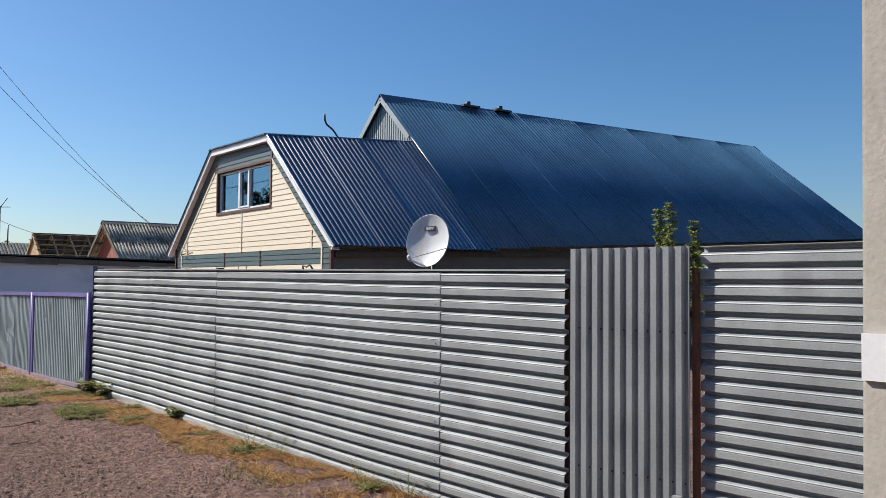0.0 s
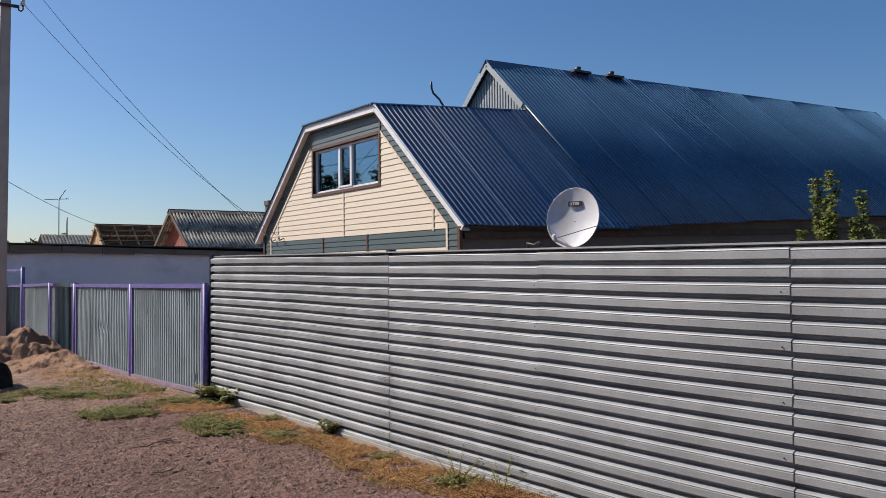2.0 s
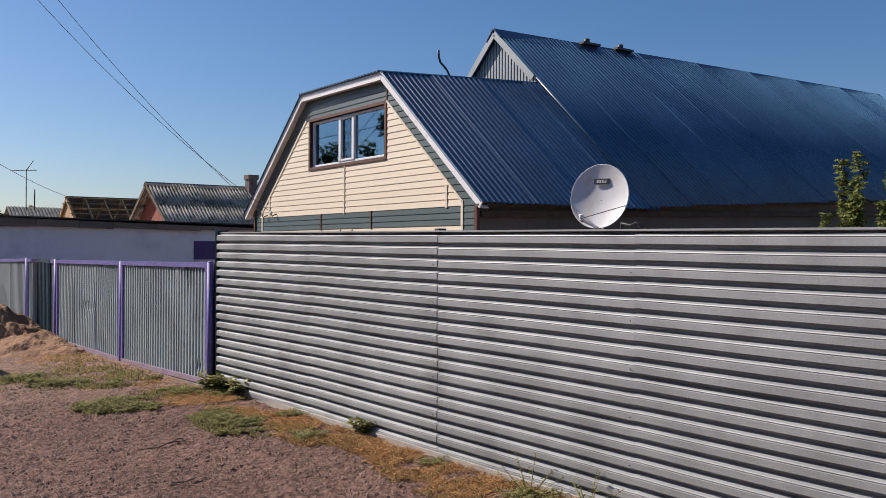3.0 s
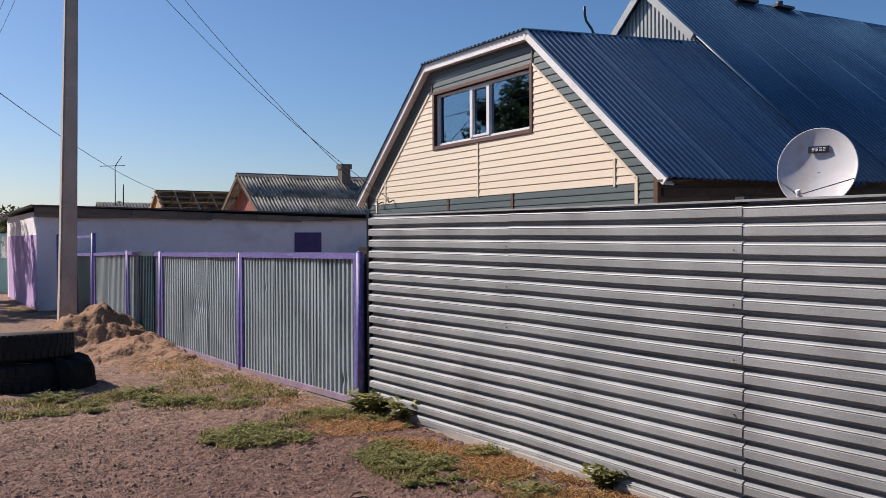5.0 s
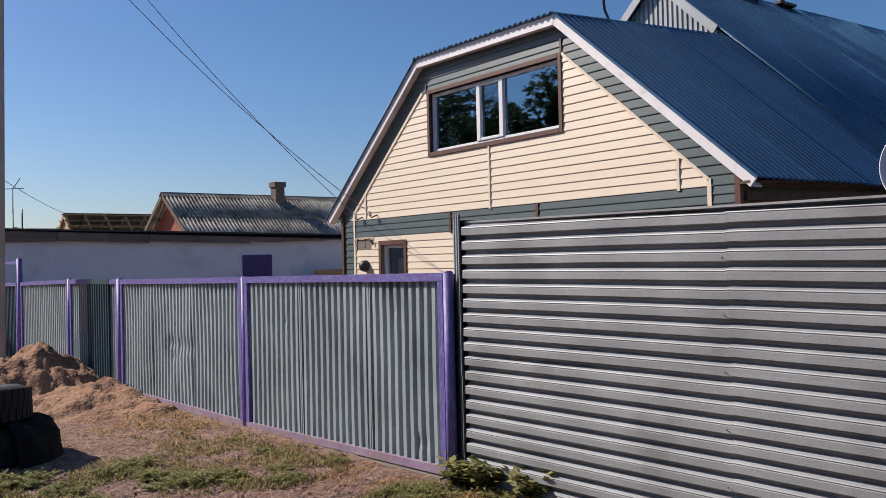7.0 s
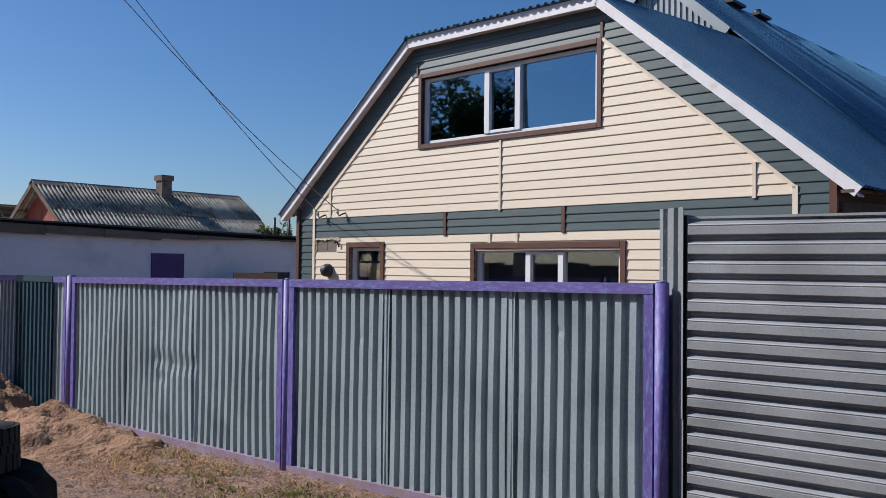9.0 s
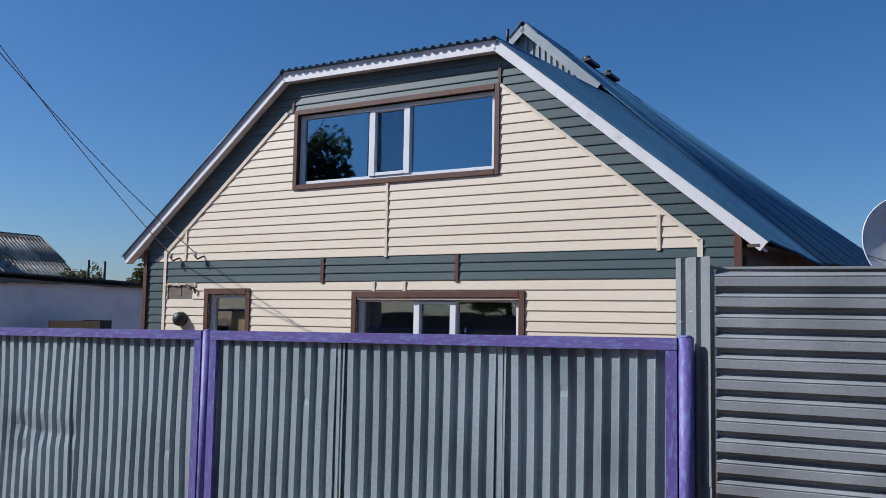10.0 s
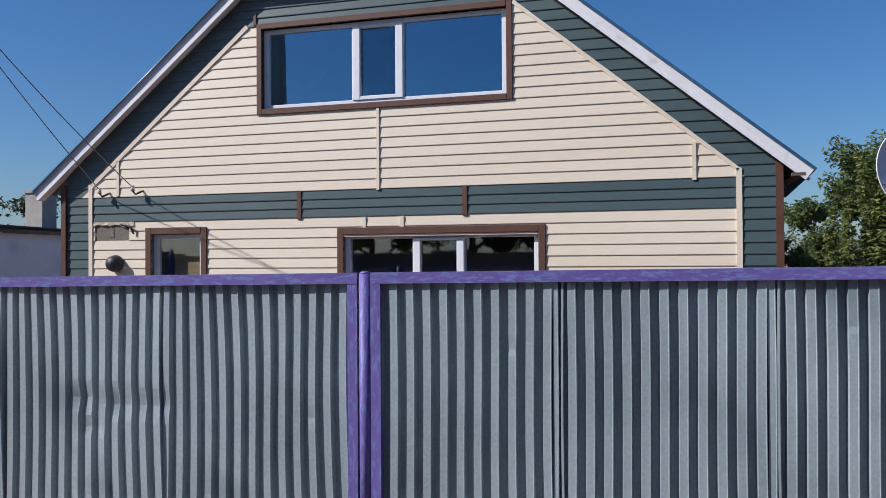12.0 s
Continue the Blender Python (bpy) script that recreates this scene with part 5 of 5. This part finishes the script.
def leaf_cloud(rnd, centres, count, size, spread, droop=0.0):
    verts, faces = [], []
    for _ in range(count):
        c, r = rnd.choice(centres)
        o = V(rnd.gauss(0, 1), rnd.gauss(0, 1), rnd.gauss(0, 1)).normalized() * r * rnd.random() ** 0.45 * spread
        p = c + o
        a = V(rnd.uniform(-1, 1), rnd.uniform(-1, 1), rnd.uniform(-0.6, 0.6)).normalized()
        b = a.cross(V(rnd.uniform(-1, 1), rnd.uniform(-1, 1), rnd.uniform(-1, 1))).normalized()
        s = size * rnd.uniform(0.6, 1.3)
        k = len(verts)
        verts += [p - a * s, p + b * s * 0.45, p + a * s, p - b * s * 0.45]
        faces.append((k, k + 1, k + 2, k + 3))
    return verts, faces


def tree(x, y, height, crown, label, leaves=4000, leaf_size=0.07, material=None, seed=1, trunk=0.12, low=0.3):
    rnd = random.Random(seed)
    t = thing("tree", label, "tree", pose(x, y, GROUND))
    bm = bmesh.new()
    bmb = bmesh.new()
    top = V(rnd.uniform(-0.1, 0.1) * height, rnd.uniform(-0.1, 0.1) * height, height * 0.8)
    pts = [V(0, 0, -0.1), top * 0.35 + V(rnd.uniform(-.1, .1), rnd.uniform(-.1, .1), 0), top * 0.7, top]
    for i in range(3):
        tube(bm, pts[i], pts[i + 1], trunk * (1 - 0.3 * i), 8, trunk * (0.7 - 0.28 * i))
    centres = [(top + V(0, 0, height * 0.05), crown * 0.35)]
    for k in range(16):
        f = rnd.uniform(low, 0.95)
        base = top * f
        a = rnd.uniform(0, 2 * math.pi)
        reach = crown * rnd.uniform(0.45, 1.0) * (1.15 - 0.5 * f)
        tip = base + V(math.cos(a) * reach, math.sin(a) * reach, height * rnd.uniform(0.08, 0.22))
        mid = base.lerp(tip, 0.5) + V(0, 0, height * 0.03)
        tube(bmb, base, mid, trunk * 0.28, 5, trunk * 0.18)
        tube(bmb, mid, tip, trunk * 0.18, 5, trunk * 0.05)
        centres += [(tip, crown * rnd.uniform(0.2, 0.34)), (mid, crown * rnd.uniform(0.14, 0.25))]
    part("trunk", bm, M_BARK, t)
    part("limbs", bmb, M_BARK, t)
    v, f = leaf_cloud(rnd, centres, leaves, leaf_size, 1.0)
    ob = new("crown", quads_mesh("crown", v, f, material or M_LEAF))
    ob.parent = t
    return t


def acacia(x, y, shoots, label, seed):
    """A slim young tree of upright shoots; shoots: y, height, spread of the foliage."""
    rnd = random.Random(seed)
    t = thing("young_tree", label, "tree", pose(x, y, GROUND))
    bm = bmesh.new()
    verts, faces = [], []
    for dy, h, wide in shoots:
        foot, tip = V(rnd.uniform(-.05, .05), dy * 0.4, -0.1), V(rnd.uniform(-0.15, 0.15), dy, h - GROUND)
        bow = V(0, rnd.uniform(-0.08, 0.08), 0)
        pts = [foot.lerp(tip, k / 8) + bow * math.sin(math.pi * k / 8) for k in range(9)]
        for k in range(8):
            tube(bm, pts[k], pts[k + 1], 0.022 - 0.0024 * k, 6, 0.022 - 0.0024 * (k + 1))
        n = int(h * 9)
        for k in range(n):
            z = 0.40 + 0.60 * (k + 0.5) / n
            p = foot.lerp(tip, z) + bow * math.sin(math.pi * z)
            for _ in range(rnd.choice((2, 3, 3, 4))):
                a = rnd.uniform(0, 2 * math.pi)
                ln = wide * rnd.uniform(0.45, 1.25) * (1.1 - 0.45 * z)
                d = V(math.cos(a), math.sin(a), rnd.uniform(0.2, 1.1)).normalized()
                tube(bm, p, p + d * ln * 0.8, 0.004, 4, 0.002)
                for q in range(6):
                    f = (q + 1) / 6
                    base = p + d * ln * f - V(0, 0, 0.35 * ln * f * f)
                    for sd in (-1, 1):
                        e = (d.cross(V(0, 0, 1)) * sd + d * rnd.uniform(-0.2, 0.7) + V(0, 0, rnd.uniform(-0.9, 0.1))).normalized()
                        w = e.cross(V(rnd.uniform(-1, 1), rnd.uniform(-1, 1), rnd.uniform(-1, 1))).normalized() * 0.02
                        L = rnd.uniform(0.06, 0.12)
                        i = len(verts)
                        verts += [base, base + e * L * 0.5 + w, base + e * L, base + e * L * 0.5 - w]
                        faces.append((i, i + 1, i + 2, i + 3))
    part("stalk", bm, M_BARK, t)
    ob = new("foliage", quads_mesh("foliage", verts, faces, M_LEAF))
    ob.parent = t
    return t


acacia(15.2, 12.0, ((0.22, 3.27, 0.17), (-0.16, 3.37, 0.19), (0.02, 2.85, 0.2), (-0.05, 2.5, 0.22)), "slim young tree with feathery leaves in the yard", 3)
acacia(15.2, 11.38, ((0.0, 2.97, 0.19), (0.08, 2.5, 0.17)), "slim young tree with feathery leaves in the yard", 8)
acacia(15.2, 10.8, ((0.22, 2.3, 0.17), (-0.15, 2.28, 0.17)), "slim young tree with feathery leaves in the yard", 9)
acacia(15.1, 12.45, ((0.0, 2.3, 0.14),), "slim young tree with feathery leaves in the yard", 10)
tree(28.5, 11.3, 3.6, 1.3, "leafy green tree behind the house", 7000, 0.08, M_GARDENLEAF, 21, 0.08, 0.15)
tree(31.0, 9.7, 5.4, 1.9, "leafy green tree behind the house", 9000, 0.09, M_GARDENLEAF, 22, 0.1, 0.15)
tree(33.0, 8.0, 6.0, 2.0, "leafy green tree behind the house", 9000, 0.09, M_GARDENLEAF, 23, 0.1, 0.15)
tree(26.5, 12.1, 2.55, 0.75, "low leafy shrub behind the house corner", 3500, 0.06, M_GARDENLEAF, 24, 0.05, 0.1)
acacia(25.0, 11.2, ((0.1, 2.9, 0.22), (-0.25, 3.2, 0.24), (0.3, 2.5, 0.22)), "slim young tree with drooping leaves behind the house", 25)
acacia(25.0, 10.2, ((0.1, 3.0, 0.24), (-0.3, 3.3, 0.26), (0.35, 2.7, 0.22)), "slim young tree with drooping leaves behind the house", 26)
tree(-11.0, 46.0, 11.5, 4.0, "tall leafy tree added out of view to block low sky light", 12000, 0.2, M_FARLEAF, 41, 0.22, 0.25)
tree(-12.0, 39.8, 11.0, 3.8, "tall leafy tree added out of view to block low sky light", 12000, 0.2, M_FARLEAF, 42, 0.22, 0.25)
tree(0.0, 31.3, 5.4, 1.5, "leafy street tree by the road", 4500, 0.10, M_FARLEAF, 46, 0.12, 0.35)
tree(0.4, 35.8, 6.2, 1.7, "leafy street tree by the lilac wall", 5000, 0.10, M_FARLEAF, 44, 0.12, 0.3)
tree(-3.2, 34.5, 7.5, 2.4, "leafy street tree by the road", 6000, 0.12, M_FARLEAF, 45, 0.16, 0.3)
tree(19.4, 38.0, 3.3, 1.0, "small bush behind the shed", 1500, 0.08, M_FARLEAF, 51, 0.06, 0.3)
tree(20.6, 34.5, 3.9, 1.0, "small bush behind the shed", 1500, 0.08, M_FARLEAF, 52, 0.06, 0.3)
tree(3.0, 72.0, 5.6, 2.8, "distant olive green tree by the street", 2600, 0.22, M_FARLEAF, 31, 0.2)
tree(7.0, 80.0, 4.4, 2.6, "distant olive green tree by the street", 2600, 0.22, M_FARLEAF, 32, 0.2)
tree(-1.0, 64.0, 6.0, 3.0, "distant olive green tree by the street", 2600, 0.22, M_FARLEAF, 33, 0.2)
tree(17.0, 96.0, 4.9, 3.2, "distant tree behind the sheds", 2200, 0.28, M_FARLEAF, 34, 0.2)
tree(11.0, 98.0, 4.9, 3.4, "distant tree behind the sheds", 2200, 0.28, M_FARLEAF, 35, 0.2)
tree(30.0, 46.0, 4.4, 1.6, "bushy tree beyond the shed", 2200, 0.14, M_FARLEAF, 36, 0.12)


def blades(name, label, material, spots, height, width, seed, category, lean=0.6):
    """Ground cover of single blades; spots: x, y, radius x, radius y, count."""
    rnd = random.Random(seed)
    verts, faces = [], []
    for cx, cy, rx, ry, count in spots:
        for _ in range(count):
            a, r = rnd.uniform(0, 2 * math.pi), rnd.random() ** 0.6
            x, y = cx + rx * r * math.cos(a), cy + ry * r * math.sin(a)
            if noise.noise(V(x * 2.3, y * 2.3, 9)) < -0.12:
                continue
            if x > 4.285 - 0.034 * y - 0.04:
                continue
            b = rnd.uniform(0, 2 * math.pi)
            h = height * rnd.uniform(0.4, 1.3)
            d = V(math.cos(b), math.sin(b), 0)
            side = V(-d.y, d.x, 0) * width * rnd.uniform(0.6, 1.4)
            p = V(x, y, ground_z(x, y) - 0.005)
            tip = p + d * h * rnd.uniform(0.1, lean) + V(0, 0, h)
            mid = p.lerp(tip, 0.55) + V(0, 0, h * 0.12)
            k = len(verts)
            verts += [p - side, p + side, mid + side * 0.7, tip, mid - side * 0.7]
            faces.append((k, k + 1, k + 2, k + 3, k + 4))
    ob = new(name, quads_mesh(name, verts, faces, material))
    return tagged(ob, label, category, kind="stuff")


blades("grass", "low green grass along the verge", M_GRASS,
       [(0.4, 15.35, 1.9, 0.55, 9000), (2.5, 15.3, 0.9, 0.9, 2600), (2.9, 14.5, 0.45, 0.3, 1200), (2.5, 13.05, 0.45, 0.4, 2600), (3.25, 13.4, 0.4, 0.3, 1200), (3.15, 11.5, 0.35, 0.7, 3500),
        (3.5, 10.5, 0.3, 0.6, 1200), (3.5, 8.6, 0.3, 1.3, 1000), (3.45, 6.8, 0.4, 0.8, 700), (3.0, 16.4, 0.45, 1.2, 1200), (3.3, 15.0, 0.3, 0.7, 900), (-1.4, 15.4, 1.2, 0.6, 4000), (2.4, 29.5, 0.3, 0.8, 500), (3.2, 18.2, 0.3, 0.8, 500)],
       0.036, 0.006, 5, "grass", 1.2)
blades("straw", "dry orange straw along the fence foot", M_STRAW,
       [(3.6, 11.9, 0.4, 0.9, 7000), (3.65, 10.4, 0.45, 1.2, 11000), (3.7, 8.6, 0.45, 1.3, 11000), (3.75, 6.8, 0.45, 1.2, 9000), (3.3, 12.8, 0.4, 0.5, 2200), (3.85, 5.2, 0.3, 1.0, 3000), (3.0, 17.6, 0.6, 1.0, 1500),
        (2.9, 15.3, 0.7, 1.3, 900), (3.3, 14.0, 0.3, 0.6, 500)],
       0.034, 0.003, 6, "straw", 3.4)


def weed_kind(seed, size, leaf, tall, shoots):
    rnd = random.Random(seed)
    t = thing("weed", "dusty green weed clump on the verge", "weed", group="verge weeds")
    bm = bmesh.new()
    verts, faces = [], []
    for _ in range(shoots):
        a, r = rnd.uniform(0, 2 * math.pi), rnd.uniform(0.2, 0.9)
        tip = V(math.cos(a) * size * r, math.sin(a) * size * r, size * rnd.uniform(0.35, 1.0) * tall)
        tube(bm, V(0, 0, -0.02), tip, 0.004, 5, 0.002)
        for k in range(16):
            p = tip * rnd.uniform(0.25, 1.05) + V(rnd.uniform(-.02, .02), rnd.uniform(-.02, .02), 0)
            b = rnd.uniform(0, 2 * math.pi)
            d = V(math.cos(b), math.sin(b), rnd.uniform(-0.3, 0.6)).normalized()
            s = d.cross(V(0, 0, 1)).normalized()
            L = leaf * rnd.uniform(0.6, 1.3)
            i = len(verts)
            verts += [p, p + d * L * 0.45 + s * L * 0.32, p + d * L, p + d * L * 0.45 - s * L * 0.32]
            faces.append((i, i + 1, i + 2, i + 3))
    part("stalk", bm, M_WEED, t)
    ob = new("foliage", quads_mesh("foliage", verts, faces, M_WEED))
    ob.parent = t
    return t


kinds = [weed_kind(11, 0.18, 0.026, 0.28, 34), weed_kind(12, 0.28, 0.028, 0.26, 50), weed_kind(13, 0.32, 0.105, 0.95, 13), weed_kind(14, 0.34, 0.026, 1.0, 9)]
rnd = random.Random(77)
placed = [(3.70, 13.40, 2), (3.72, 13.15, 2), (3.78, 12.85, 2), (3.62, 13.0, 1), (3.7, 12.6, 0), (3.72, 11.5, 1), (3.86, 10.35, 2), (3.8, 8.1, 3), (3.72, 8.0, 1), (3.85, 7.6, 3), (3.78, 9.2, 1), (3.42, 10.55, 1),
          (3.9, 6.2, 3), (3.95, 5.6, 3), (3.85, 6.0, 1), (2.6, 28.3, 3), (2.5, 28.0, 3), (2.7, 28.5, 3), (3.4, 13.45, 1), (3.3, 13.6, 0), (3.2, 16.0, 0), (3.17, 15.4, 1), (3.3, 18.6, 0), (3.45, 14.6, 0), (2.87, 14.4, 1), (2.95, 14.5, 0), (2.46, 14.85, 1), (2.3, 14.9, 1)]
for cx, cy, rx, ry, count in ((0.6, 15.3, 1.7, 0.50, 30), (1.9, 15.0, 0.5, 0.3, 7), (3.12, 11.55, 0.25, 0.6, 26), (2.5, 13.0, 0.4, 0.3, 20), (2.65, 14.75, 0.35, 0.25, 7), (3.3, 13.35, 0.3, 0.25, 6), (-1.2, 15.3, 0.9, 0.5, 18)):
    for _ in range(count):
        placed.append((cx + rnd.uniform(-rx, rx), cy + rnd.uniform(-ry, ry), rnd.choice((0, 0, 1))))
for x, y, k in placed:
    s = rnd.uniform(0.6, 1.0)
    m = pose(x, y, ground_z(x, y), 0, 0, rnd.uniform(0, 360)) @ Matrix.Diagonal((s, s, s, 1))
    copy_thing(kinds[k], m)
for ob in kinds:
    for o in (*ob.children, ob):
        bpy.data.objects.remove(o)


def pebbles():
    rnd = random.Random(3)
    verts, faces = [], []
    while len(faces) < 170000:
        x, y = rnd.uniform(-1.6, 3.4), 5.5 + 10.5 * rnd.random() ** 1.2
        if noise.noise(V(x * 1.1, y * 1.1, 9)) + noise.noise(V(x * 4, y * 4, 4)) * 0.5 < rnd.uniform(-0.7, 0.5):
            continue
        s = 0.004 + 0.015 * rnd.random() ** 2.5
        c = V(x, y, ground_z(x, y) + s * 0.1)
        k = len(verts)
        a0 = rnd.uniform(0, 2 * math.pi)
        verts += [c + V(rnd.uniform(.7, 1.2) * s * math.cos(a0 + q * math.pi / 2), rnd.uniform(.7, 1.2) * s * math.sin(a0 + q * math.pi / 2), 0) for q in range(4)]
        verts.append(c + V(0, 0, rnd.uniform(.35, .65) * s))
        faces += [(k + q, k + (q + 1) % 4, k + 4) for q in range(4)]
    ob = new("gravel", quads_mesh("gravel", verts, faces, M_PEBBLE))
    return tagged(ob, "loose dusty pebbles on the dirt road", "gravel", kind="stuff")


pebbles()


# ---- the far side of the street, behind the walker ----
# Fence and trees added out of view to hold back low sky light.
def board_fence():
    t = thing("board_fence", "grey board fence added out of view to block low sky light", "fence")
    for k in range(40):
        y = -14 + k * 1.3
        part("board", shape((box, -8.52, -8.48, y, y + 1.28, GROUND - 0.1, 1.75 + 0.05 * math.sin(k * 2.3))), M_OLDWOOD, t)


board_fence()
sky_blockers = [tree(-11.5, -9.0, 7.0, 2.6, "leafy tree added out of view to block low sky light", 6000, 0.17, M_FARLEAF, 61, 0.18, 0.2),
        tree(-12.2, -5.0, 6.4, 2.8, "leafy tree added out of view to block low sky light", 6000, 0.17, M_LEAF, 62, 0.18, 0.2)]
for k in range(8):
    copy_thing(sky_blockers[k % 2], pose(-11.6 - 0.7 * math.sin(k * 1.9), -1.0 + k * 4.0, GROUND, 0, 0, k * 73))
# South row, also added, darkens what the ribbed metal reflects.
for k, (x, y) in enumerate(((-7.0, -13.0), (-3.0, -14.5), (1.0, -13.0), (5.0, -14.0), (9.0, -12.0), (-9.5, -11.0))):
    copy_thing(sky_blockers[k % 2], pose(x, y, GROUND, 0, 0, 40 + k * 67))
